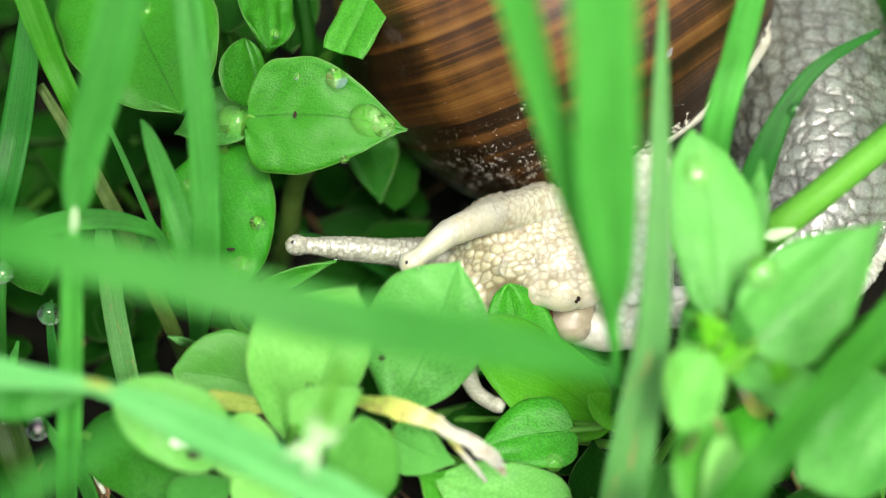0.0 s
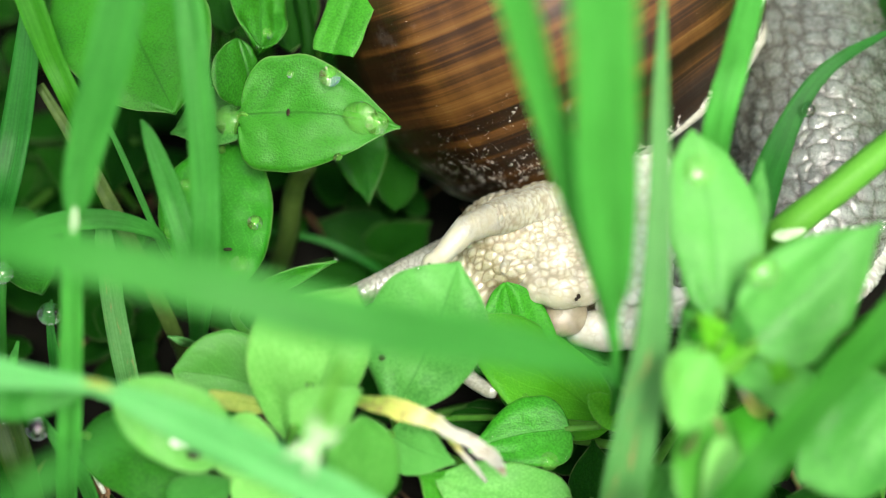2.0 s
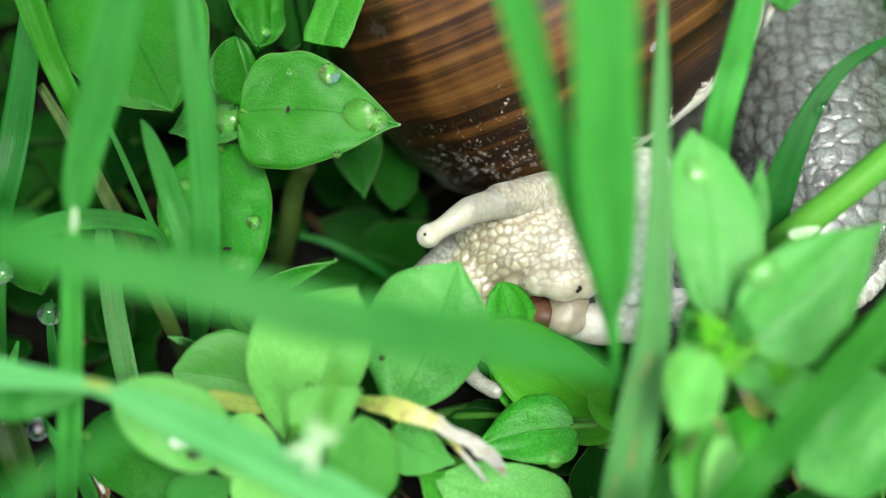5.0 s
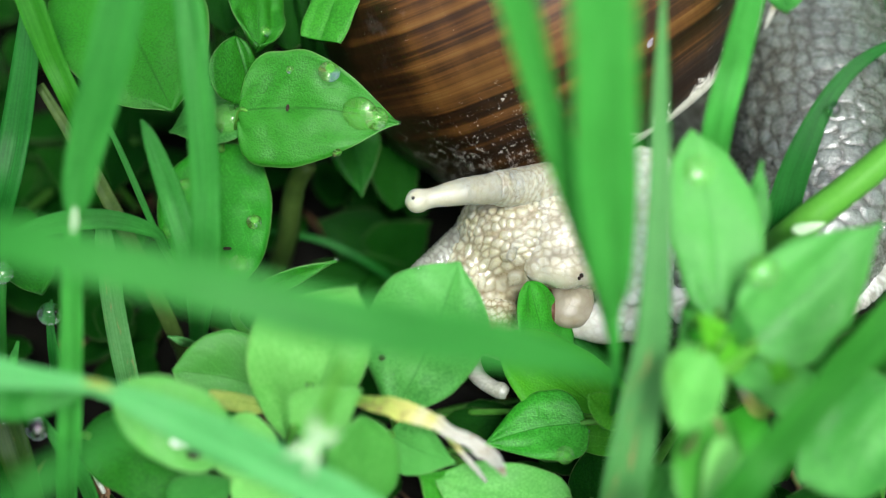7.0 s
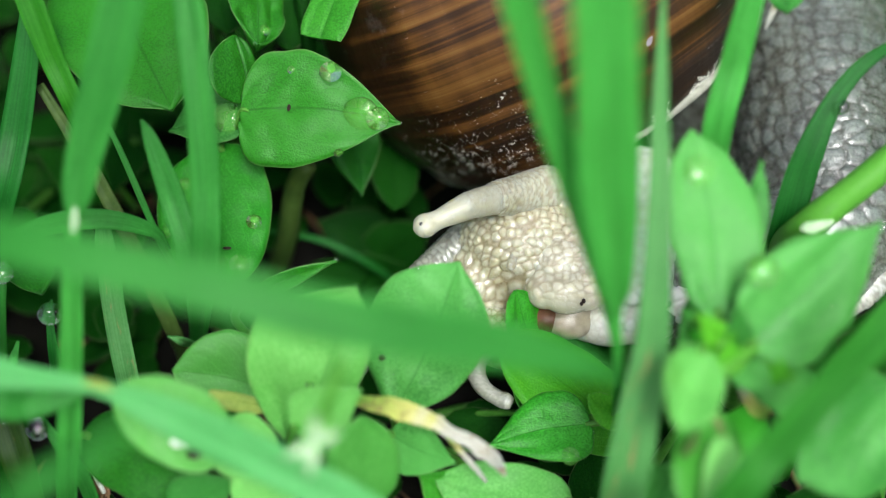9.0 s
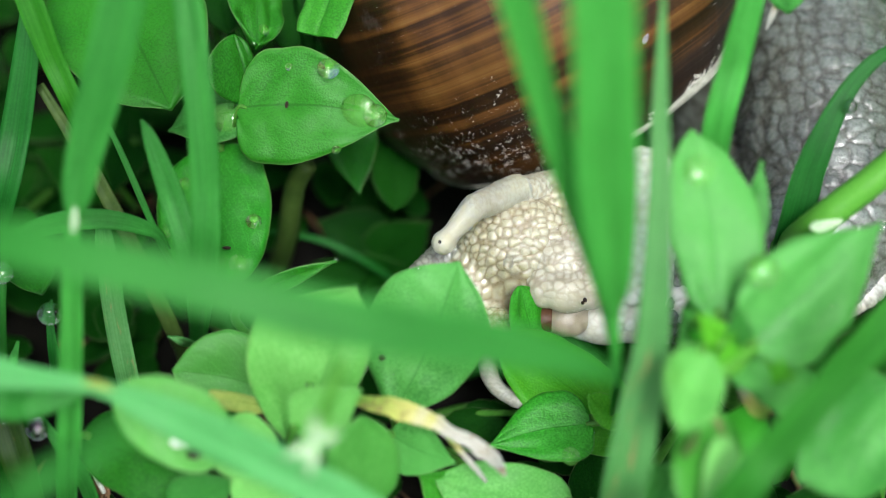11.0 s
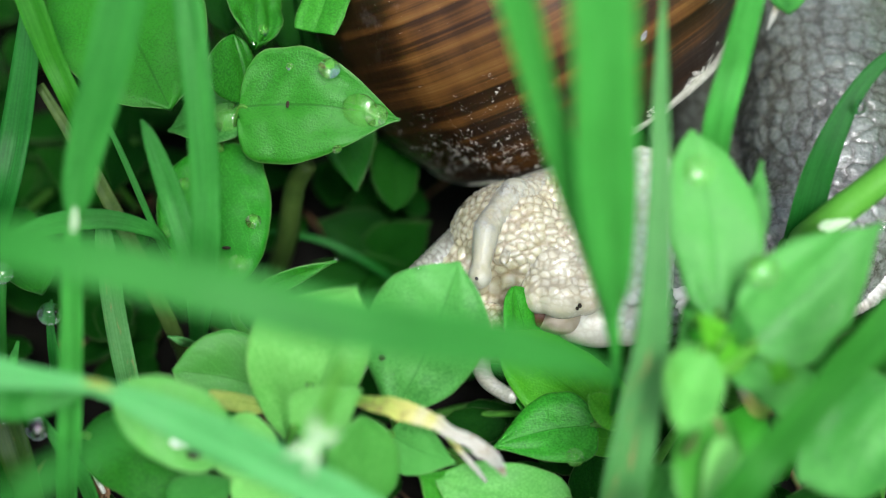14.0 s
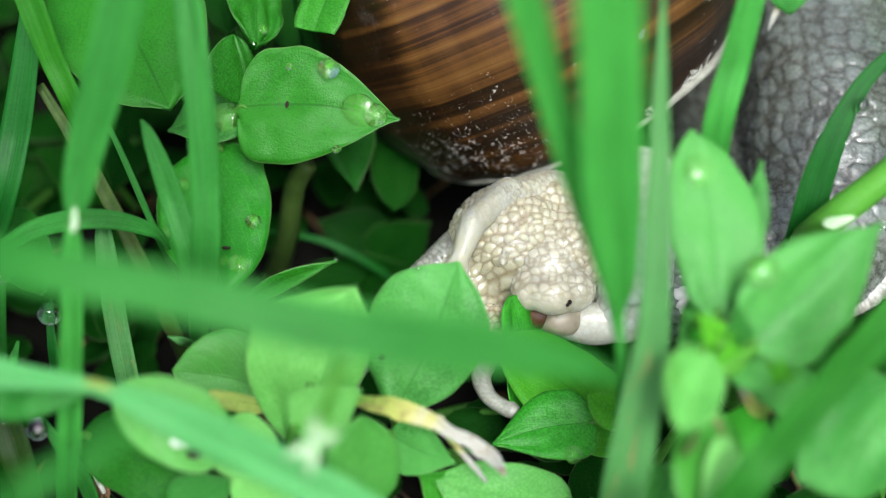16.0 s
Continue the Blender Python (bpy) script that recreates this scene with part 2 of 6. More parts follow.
M_PETAL = plain("petal_white", (0.24, 0.40, 0.19), (0.44, 0.56, 0.36), 0.5, 800)
M_WHITE = plain("petal_bright", (0.62, 0.66, 0.52), (0.78, 0.80, 0.70), 0.45, 800)
M_WATER = water_material("water_film", 0.9, (0.24, 0.7, 0.08))
M_BEAD = water_material("water_bead", 0.0)
M_SHELL = shell_material()
M_LIP = plain("shell_lip", (0.20, 0.20, 0.155), (0.36, 0.365, 0.30), 0.4, 900)
M_SCAR = plain("shell_scar", (0.10, 0.08, 0.095), (0.27, 0.24, 0.27), 0.4, 1500)
M_HEAD = skin_material("skin_cream", (0.49, 0.475, 0.335), (0.235, 0.18, 0.09), rough=0.26, soft=0.6, stain=(0.39, 0.33, 0.19), stain_amount=0.5, slime=0.8, relief=0.6)
M_PALE = skin_material("skin_pale", (0.68, 0.70, 0.62), (0.42, 0.40, 0.32), rough=0.18, soft=0.35, slime=0.7, stain=(0.5, 0.46, 0.36))
M_SOLE = skin_material("skin_sole", (0.36, 0.38, 0.34), (0.2, 0.195, 0.16), rough=0.2, slime=0.7)
M_FOOT = skin_material("skin_foot_edge", (0.68, 0.69, 0.58), (0.56, 0.55, 0.44), rough=0.16, soft=0.4, stain=(0.5, 0.48, 0.4))
M_LIPPALE = skin_material("skin_lip_pale", (0.56, 0.54, 0.415), (0.28, 0.24, 0.155), rough=0.22, soft=0.6, stain=(0.46, 0.41, 0.27), stain_amount=0.4, slime=0.7)
M_BODY = skin_material("skin_grey", (0.138, 0.156, 0.136), (0.052, 0.05, 0.039), rough=0.24, relief=0.8, stain=(0.12, 0.128, 0.103), stain_amount=0.5, slime=0.6)
M_TENTACLE = skin_material("skin_tentacle", (0.42, 0.43, 0.33), (0.28, 0.245, 0.16), soft=0.8, stain=(0.34, 0.30, 0.21), stain_amount=0.5, slime=0.15, rough=0.36)
M_TENTACLE_GREY = skin_material("skin_tentacle_grey", (0.28, 0.29, 0.235), (0.125, 0.12, 0.088), stain=(0.22, 0.225, 0.19), slime=0.7)
M_LIPSKIN = skin_material("skin_lip", (0.38, 0.34, 0.245), (0.30, 0.26, 0.18), rough=0.34, soft=0.5, stain=(0.31, 0.26, 0.18), slime=0.2)
M_MOUTH = plain("mouth_dark", (0.04, 0.014, 0.007), (0.15, 0.075, 0.04), 0.3, 600)
M_EYE = plain("eye_black", (0.012, 0.011, 0.012), (0.03, 0.028, 0.03), 0.2, 900, Specular_IOR_Level=0.5)
M_SPECK = plain("speck_black", (0.01, 0.007, 0.006), (0.035, 0.02, 0.014), 0.45, 900)

# ---- shaping ----


def V(p):
    return Vector(p)


def link(name, mesh, material, parent=None, at=(0, 0, 0), label=""):
    """A mesh in millimetres becomes an object in metres with its origin at 'at'."""
    mesh.transform(Matrix.Scale(MM, 4) @ Matrix.Translation(-V(at)))
    mesh.materials.append(material)
    mesh.polygons.foreach_set("use_smooth", [True] * len(mesh.polygons))
    ob = new(name, mesh)
    home = V(parent["home"]) if parent else Vector((0, 0, 0))
    ob.location = (V(at) - home) * MM
    ob["home"] = tuple(at)
    ob.parent = parent
    if label:
        tagged(ob, label)
    return ob


def part(name, bm, material, parent=None, at=(0, 0, 0), label=""):
    bmesh.ops.recalc_face_normals(bm, faces=bm.faces)
    mesh = bpy.data.meshes.new(name)
    bm.to_mesh(mesh)
    bm.free()
    return link(name, mesh, material, parent, at, label)


def holder(name, at, label, category, group=""):
    ob = new(name)
    ob.empty_display_size = 0.004
    ob.location = V(at) * MM
    ob["home"] = tuple(at)
    return tagged(ob, label, category, group)


def spline(points, count):
    """Smooth curve through points (any number of values each), evenly in parameter."""
    p = np.array(points, float)
    if len(p) == 2:
        p = np.array([p[0], (p[0] + p[1]) / 2, p[1]])
    q = np.vstack([2 * p[0] - p[1], p, 2 * p[-1] - p[-2]])
    out = []
    for s in np.linspace(0, len(p) - 1, count):
        i = min(int(s), len(p) - 2)
        t = s - i
        a, b, c, d = q[i], q[i + 1], q[i + 2], q[i + 3]
        out.append(0.5 * (2 * b + (c - a) * t + (2 * a - 5 * b + 4 * c - d) * t * t + (3 * b - a - 3 * c + d) * t ** 3))
    return np.array(out)


def sheet(rows, thick, us, vs):
    """A closed thin sheet over a grid of points rows[i][j], with leaf_u / leaf_v on it."""
    bm = bmesh.new()
    lu, lv = bm.verts.layers.float.new("leaf_u"), bm.verts.layers.float.new("leaf_v")
    n, m = len(rows), len(rows[0])
    grid = np.array(rows)
    du = np.gradient(grid, axis=0)
    dv = np.gradient(grid, axis=1)
    nor = np.cross(du, dv)
    nor /= np.linalg.norm(nor, axis=2, keepdims=True) + 1e-9
    layers = []
    for s in (0.5, -0.5):
        layer = []
        for i in range(n):
            line = []
            for j in range(m):
                w = bm.verts.new(grid[i, j] + nor[i, j] * thick * s * (1.0 - 0.75 * abs(vs[j]) ** 6))
                w[lu], w[lv] = us[i], vs[j]
                line.append(w)
            layer.append(line)
        layers.append(layer)
    for k, layer in enumerate(layers):
        for i in range(n - 1):
            for j in range(m - 1):
                f = [layer[i][j], layer[i + 1][j], layer[i + 1][j + 1], layer[i][j + 1]]
                bm.faces.new(f if k == 0 else f[::-1])
    a, b = layers
    loop = [(i, 0) for i in range(n)] + [(n - 1, j) for j in range(1, m)] + [(i, m - 1) for i in range(n - 2, -1, -1)] + [(0, j) for j in range(m - 2, 0, -1)]
    for (i, j), (k, l) in zip(loop, loop[1:] + loop[:1]):
        bm.faces.new((a[i][j], b[i][j], b[k][l], a[k][l]))
    return bm


# half-width along the leaf, from stalk to tip
FORMS = {
    "ovate": ((0, 0), (0.015, 0.22), (0.05, 0.5), (0.12, 0.8), (0.22, 0.97), (0.33, 1), (0.46, 0.95), (0.6, 0.8), (0.73, 0.58), (0.84, 0.34), (0.92, 0.15), (0.965, 0.055), (1, 0)),
    "heart": ((0, 0.25), (0.02, 0.52), (0.06, 0.75), (0.14, 0.93), (0.25, 1), (0.4, 0.96), (0.56, 0.81), (0.7, 0.6), (0.82, 0.36), (0.91, 0.17), (0.965, 0.06), (1, 0)),
    "round": ((0, 0), (0.012, 0.22), (0.05, 0.5), (0.14, 0.78), (0.3, 0.96), (0.5, 1), (0.68, 0.9), (0.83, 0.68), (0.92, 0.42), (0.965, 0.2), (0.985, 0.09), (1, 0)),
    "broad": ((0, 0), (0.02, 0.16), (0.1, 0.45), (0.25, 0.78), (0.45, 0.97), (0.6, 1), (0.75, 0.9), (0.86, 0.62), (0.93, 0.34), (0.97, 0.13), (1, 0)),
    "lance": ((0, 0), (0.03, 0.3), (0.12, 0.62), (0.28, 0.93), (0.42, 1), (0.6, 0.85), (0.78, 0.52), (0.91, 0.2), (1, 0)),
    "blunt": ((0, 0), (0.02, 0.25), (0.1, 0.6), (0.25, 0.88), (0.45, 1), (0.65, 0.97), (0.82, 0.8), (0.93, 0.52), (0.98, 0.27), (1, 0.02)),
    "cut": ((0, 0.5), (0.2, 0.85), (0.5, 1), (0.8, 1), (0.93, 0.96), (1, 0.86)),
}


def leaf(base, tip, width, face, form="ovate", lop=None, bow=None, fold=0.15, arch=0.0, cup=0.0, wave=0.04, twist=0.0, pucker=0.012, droop=0.0, seed=0, nu=34, nv=19):
    """A leaf from base to tip (mm). face: the way its upper side looks. fold: V along the midrib, arch: bow along
    it, lop: how much wider one half is, bow: sideways curve of the midrib, pucker: swelling between the veins."""
    base, tip = V(base), V(tip)
    along = tip - base
    length = along.length
    along.normalize()
    nrm = V(face)
    nrm = (nrm - along * nrm.dot(along)).normalized()
    side = along.cross(nrm)
    own = random.Random(seed * 13 + 5)
    lop = own.uniform(-0.09, 0.09) if lop is None else lop
    bow = own.uniform(-0.035, 0.035) if bow is None else bow
    us, vs = np.linspace(0, 1, nu), np.linspace(-1, 1, nv)
    outline = spline(FORMS[form], 120)
    rows = []
    for u in us:
        # nearer samples at both ends, where the outline turns
        u = 0.5 - 0.5 * math.cos(math.pi * u)
        half = max(0.5 * width * float(np.interp(u, outline[:, 0], outline[:, 1])), 0.04)
        turn = twist * (u - 0.4)
        s2 = side * math.cos(turn) + nrm * math.sin(turn)
        n2 = nrm * math.cos(turn) - side * math.sin(turn)
        c = base + along * (length * u) + nrm * (arch * length * math.sin(math.pi * u) - droop * length * u ** 3) + side * (bow * length * math.sin(math.pi * u))
        row = []
        for v in vs:
            h = half * (1 + (lop if v > 0 else -lop))
            p = c + s2 * (v * h) + n2 * (fold * abs(v) * h - cup * h * v * v)
            w = noise.noise(Vector((u * 3.1 + seed * 7.7, v * 2.3, seed * 1.9)))
            p += n2 * (w * wave * width * (0.4 + abs(v)))
            p += n2 * (0.022 * width * noise.noise(Vector((u * length * 0.42 + seed * 3.3, v * h * 0.55, seed * 5.1))))
            ridge = math.sin((u - 0.5 * abs(v) * h / length) * 38.0) * min(1.0, abs(v) * 4) * (1 - abs(v) ** 4)
            p += n2 * (pucker * h * ridge - 0.03 * h * math.exp(-(v / 0.08) ** 2))
            e = noise.noise(Vector((u * 6.0 + seed, 9.1 * (1 if v > 0 else -1), 3.0)))
            p += s2 * (v * h * 0.06 * e)
            row.append(p)
        rows.append(row)
    return sheet(rows, 0.28, us, vs)


def blade(path, face, keel=0.25, curl=0.0, count=40, nv=9, thick=0.25, ragged=0.0):
    """A grass blade along path: points of (x, y, z, width) in mm."""
    pts = spline(path, count)
    nrm0 = V(face)
    us, vs = np.linspace(0, 1, count), np.linspace(-1, 1, nv)
    rows = []
    for i in range(count):
        a, b = pts[max(i - 1, 0)], pts[min(i + 1, count - 1)]
        along = V(b[:3] - a[:3]).normalized()
        turn = curl * (us[i] - 0.5)
        nrm = (nrm0 - along * nrm0.dot(along)).normalized()
        side = along.cross(nrm)
        nrm, side = nrm * math.cos(turn) + side * math.sin(turn), side * math.cos(turn) - nrm * math.sin(turn)
        half = max(pts[i][3], 0.08) * 0.5
        row = []
        for v in vs:
            rag = 1 + ragged * noise.noise(Vector((us[i] * 16, 5 * v, pts[0][0])))
            row.append(V(pts[i][:3]) + side * (v * half * rag) + nrm * (keel * half * abs(v) + ragged * half * noise.noise(Vector((us[i] * 11, 2 * v, pts[0][1])))))
        rows.append(row)
    return sheet(rows, thick, us, vs)


def tube_rows(path, sides, count, squash=1.0, face=(0, 0, 1)):
    """Rings along path: points of (x, y, z, radius)."""
    pts = spline(path, count)
    rings = []
    ref = V(face)
    for i in range(count):
        a, b = pts[max(i - 1, 0)], pts[min(i + 1, count - 1)]
        along = V(b[:3] - a[:3]).normalized()
        up = (ref - along * ref.dot(along)).normalized()
        side = along.cross(up)
        r = max(pts[i][3], 0.02)
        rings.append([V(pts[i][:3]) + side * (r * math.cos(k)) + up * (r * squash * math.sin(k)) for k in np.linspace(0, 2 * math.pi, sides, endpoint=False)])
    return rings


def tube(path, sides=10, count=16, squash=1.0, face=(0, 0, 1), into=None):
    bm = into or bmesh.new()
    rings = [[bm.verts.new(p) for p in ring] for ring in tube_rows(path, sides, count, squash, face)]
    for a, b in zip(rings, rings[1:]):
        for k in range(sides):
            bm.faces.new((a[k], a[(k + 1) % sides], b[(k + 1) % sides], b[k]))
    bm.faces.new(rings[0][::-1])
    bm.faces.new(rings[-1])
    return bm


def ellipsoid(bm, centre, radii, turn=None, rings=16, sides=24):
    """Adds an ellipsoid; turn: a rotation matrix for its axes."""
    m = Matrix.Translation(centre) @ (turn.to_4x4() if turn else Matrix()) @ Matrix.Diagonal((*radii, 1))
    bmesh.ops.create_uvsphere(bm, u_segments=sides, v_segments=rings, radius=1, matrix=m)
    return bm


def blended(bm, voxel, smooth, name="blend"):
    """Joins overlapping closed shapes into one smooth skin; returns a mesh."""
    mesh = bpy.data.meshes.new(name)
    bm.to_mesh(mesh)
    bm.free()
    ob = new("work_piece", mesh)
    mod = ob.modifiers.new("join", "REMESH")
    mod.mode, mod.voxel_size = "VOXEL", voxel
    mod = ob.modifiers.new("relax", "SMOOTH")
    mod.factor, mod.iterations = 0.6, smooth
    done = bpy.data.meshes.new_from_object(ob.evaluated_get(bpy.context.evaluated_depsgraph_get()))
    bpy.data.objects.remove(ob)
    bpy.data.meshes.remove(mesh)
    done.name = name
    return done


def cells(points, size, seed=0, order=2.0):
    """Distance to the nearest and second nearest of jittered grid points, in cell sizes."""
    rng = np.random.RandomState(seed)
    table = rng.rand(4096, 3) * 0.8 + 0.1
    p = points / np.array(size)
    base = np.floor(p).astype(int)
    f1, f2 = np.full(len(p), 9.0), np.full(len(p), 9.0)
    for dx in (-1, 0, 1):
        for dy in (-1, 0, 1):
            for dz in (-1, 0, 1):
                c = base + (dx, dy, dz)
                h = (c[:, 0] * 73856093 ^ c[:, 1] * 19349663 ^ c[:, 2] * 83492791) & 4095
                d = (np.abs(c + table[h] - p) ** order).sum(axis=1) ** (1 / order)
                f2 = np.minimum(f2, np.maximum(f1, d))
                f1 = np.minimum(f1, d)
    return f1, f2


def warts(mesh, size, height, seed=0, stretch=None, coarse=0.0, order=2.0, sharp=0.45, spots=False, pleat=None, show=1.0, layout=None, smooth=None):
    """Presses a furrow network into a mesh and writes it to the attribute 'furrow'. spots: round
    warts set apart from each other; pleat: a place (and reach) towards which they stretch into folds."""
    n = len(mesh.vertices)
    co, no = np.empty(n * 3), np.empty(n * 3)
    mesh.vertices.foreach_get("co", co)
    mesh.vertices.foreach_get("normal", no)
    co, no = co.reshape(-1, 3), no.reshape(-1, 3)
    q = co if stretch is None else co @ np.array(stretch, float).T
    if layout is not None:
        q = layout(co)
    if pleat is not None:
        away = co - np.array(pleat[0])
        dist = np.linalg.norm(away, axis=1, keepdims=True)
        q = q - away * (0.62 * np.exp(-(dist / pleat[1]) ** 2))
    f1, f2 = cells(q + 500.0, (size, size, size), seed, order)
    bump = np.clip((f2 - f1) / sharp, 0, 1) ** 0.6
    bump = bump * (1.0 - 0.35 * np.clip(f1, 0, 1))
    if spots:
        bump = np.clip((0.92 - f1) / 0.4, 0, 1) * np.clip((f2 - f1) / 0.4, 0, 1) ** 0.7
    if smooth is not None:
        # warts run out towards a smooth margin: a place, the way in from it, and the reach
        inside = np.clip((co - np.array(smooth[0])) @ np.array(smooth[1]) / smooth[2], 0, 1)
        bump = 0.8 + (bump - 0.8) * inside
    rise = bump
    if coarse:
        g1, g2 = cells(q + 500.0, (size * 3.1,) * 3, seed + 5, order)
        rise = bump * 0.75 + 0.5 * np.clip((g2 - g1) / 0.25, 0, 1) * coarse
        bump = bump * (0.55 + 0.45 * np.clip((g2 - g1) / 0.2, 0, 1))
    co = co + no * ((rise - 0.5) * height)[:, None]
    mesh.vertices.foreach_set("co", co.ravel())
    layer = mesh.attributes.new("furrow", "FLOAT", "POINT")
    layer.data.foreach_set("value", ((1 - bump) * show).astype(np.float32))
    mesh.update()
    return mesh


def to_mesh(bm, name="piece"):
    bmesh.ops.recalc_face_normals(bm, faces=bm.faces)
    mesh = bpy.data.meshes.new(name)
    bm.to_mesh(mesh)
    bm.free()
    return mesh


def drop(at, radius, facing, flat=0.6):
    """A dew drop sitting on a surface that looks along facing."""
    bm = bmesh.new()
    turn = V(facing).to_track_quat("Z", "Y").to_matrix()
    if flat > 0.9:
        # hanging free: a whole drop
        return ellipsoid(bm, at, (radius, radius, radius * flat), turn, 14, 22)
    edge = 0.5 + 0.62 * flat
    big = radius / math.sin(edge)
    m = Matrix.Translation(V(at)) @ turn.to_4x4()
    rings = []
    for k in range(8):
        a = edge * (k + 0.6) / 7.6
        rings.append([bm.verts.new(m @ Vector((big * math.sin(a) * math.cos(w), big * math.sin(a) * math.sin(w), big * (math.cos(a) - math.cos(edge)) - 0.03))) for w in np.linspace(0, 2 * math.pi, 22, endpoint=False)])
    for r1, r2 in zip(rings, rings[1:]):
        for k in range(22):
            bm.faces.new((r1[k], r2[k], r2[(k + 1) % 22], r1[(k + 1) % 22]))
    bm.faces.new(rings[0])
    bm.faces.new(rings[-1][::-1])
    return bm


EYEWARD = Vector((0, -0.64, 0.77))

# ---- the snail ----
RIGHT, RISE, NEAR = Vector((1, 0, 0)), Vector((0, 0.766, 0.643)), Vector((0, -0.643, 0.766))
snail = holder("snail", (24.72, 80.69, 10.62), "large brown-shelled land snail with wet cream-grey skin, feeding on leaves", "snail")

SHELL_C, SHELL_R = V((8.83, 104.11, 25.69)), 20.9
SHELL_AXIS = (RIGHT * -0.46 + RISE * 0.82 + NEAR * 0.33).normalized()


def make_shell():
    c, axis = SHELL_C, SHELL_AXIS
    a, b, d = V((28.93, 100.23, 26.62)), V((16.69, 84.83, 23.75)), V((0.96, 85.36, 14.14))
    cut = (b - a).cross(d - a).normalized()
    if cut.dot(a - c) < 0:
        cut = -cut
    depth = cut.dot(a - c)
    e1 = (NEAR - axis * NEAR.dot(axis)).normalized()
    e2 = axis.cross(e1)
    bm = bmesh.new()
    bmesh.ops.create_uvsphere(bm, u_segments=128, v_segments=80, radius=SHELL_R, matrix=Matrix.Translation(c) @ axis.to_track_quat("Z", "Y").to_matrix().to_4x4())
    bmesh.ops.bisect_plane(bm, geom=bm.verts[:] + bm.edges[:] + bm.faces[:], plane_co=a, plane_no=cut, clear_outer=True)
    bmesh.ops.solidify(bm, geom=bm.faces[:], thickness=0.7)
    # the spire: a tightening coil on top of the large whorl
    coil = []
    for k in range(60):
        s = math.exp(-k / 26)
        ang = k * 0.33
        p = c + axis * (SHELL_R * (1.12 - 0.42 * s)) + (e1 * math.cos(ang) + e2 * math.sin(ang)) * (9.5 * s)
        coil.append((*p, 8.2 * s + 0.2))
    tube(coil, 20, 180, into=bm)
    lat, lon, rim = (bm.verts.layers.float.new(k) for k in ("lat", "lon", "rim"))
    for v in bm.verts:
        p = v.co - c
        v[lat] = p.dot(axis) / SHELL_R
        v[lon] = math.atan2(p.dot(e2), p.dot(e1)) / math.pi
        v[rim] = 1 - min(1, max(0, (depth - p.dot(cut)) / 6.0))
        # slow swelling of old growth stops
        v.co += p.normalized() * (0.12 * math.sin(v[lon] * 46) + 0.25 * noise.noise(p * 0.12))
    shell = part("shell", bm, M_SHELL, snail, c, "glossy brown banded shell with chalky scuffs")
    part("scar", leaf((17.13, 86.42, 33.25), (17.53, 86.93, 33.95), 0.55, (0.41, -0.83, 0.38), form="lance", seed=63, nu=10, nv=7), M_SCAR, shell, (17.33, 86.67, 33.6), "lilac-grey scar on the shell")
    radius = math.sqrt(SHELL_R ** 2 - depth ** 2)
    mid = c + cut * (depth - 0.1)
    f1 = cut.orthogonal().normalized()
    f2 = cut.cross(f1)
    bm = bmesh.new()
    rings = []
    for k in range(120):
        ang = 2 * math.pi * k / 120
        out = f1 * math.cos(ang) + f2 * math.sin(ang)
        wob = noise.noise(out * 3.0) * 0.15
        full = 0.6 + 0.95 * max(0.0, out.dot(RIGHT))
        ring = []
        for q in range(10):
            w = 2 * math.pi * q / 10
            ring.append(bm.verts.new(mid + out * (radius - 0.05 + wob + 0.4 * full * math.cos(w)) + cut * full * (0.42 * math.sin(w) + 0.2)))
        rings.append(ring)
    for r1, r2 in zip(rings, rings[1:] + rings[:1]):
        for q in range(10):
            bm.faces.new((r1[q], r1[(q + 1) % 10], r2[(q + 1) % 10], r2[q]))
    part("shell_lip", bm, M_LIP, shell, c, "pale ivory rim of the shell mouth")
    return shell


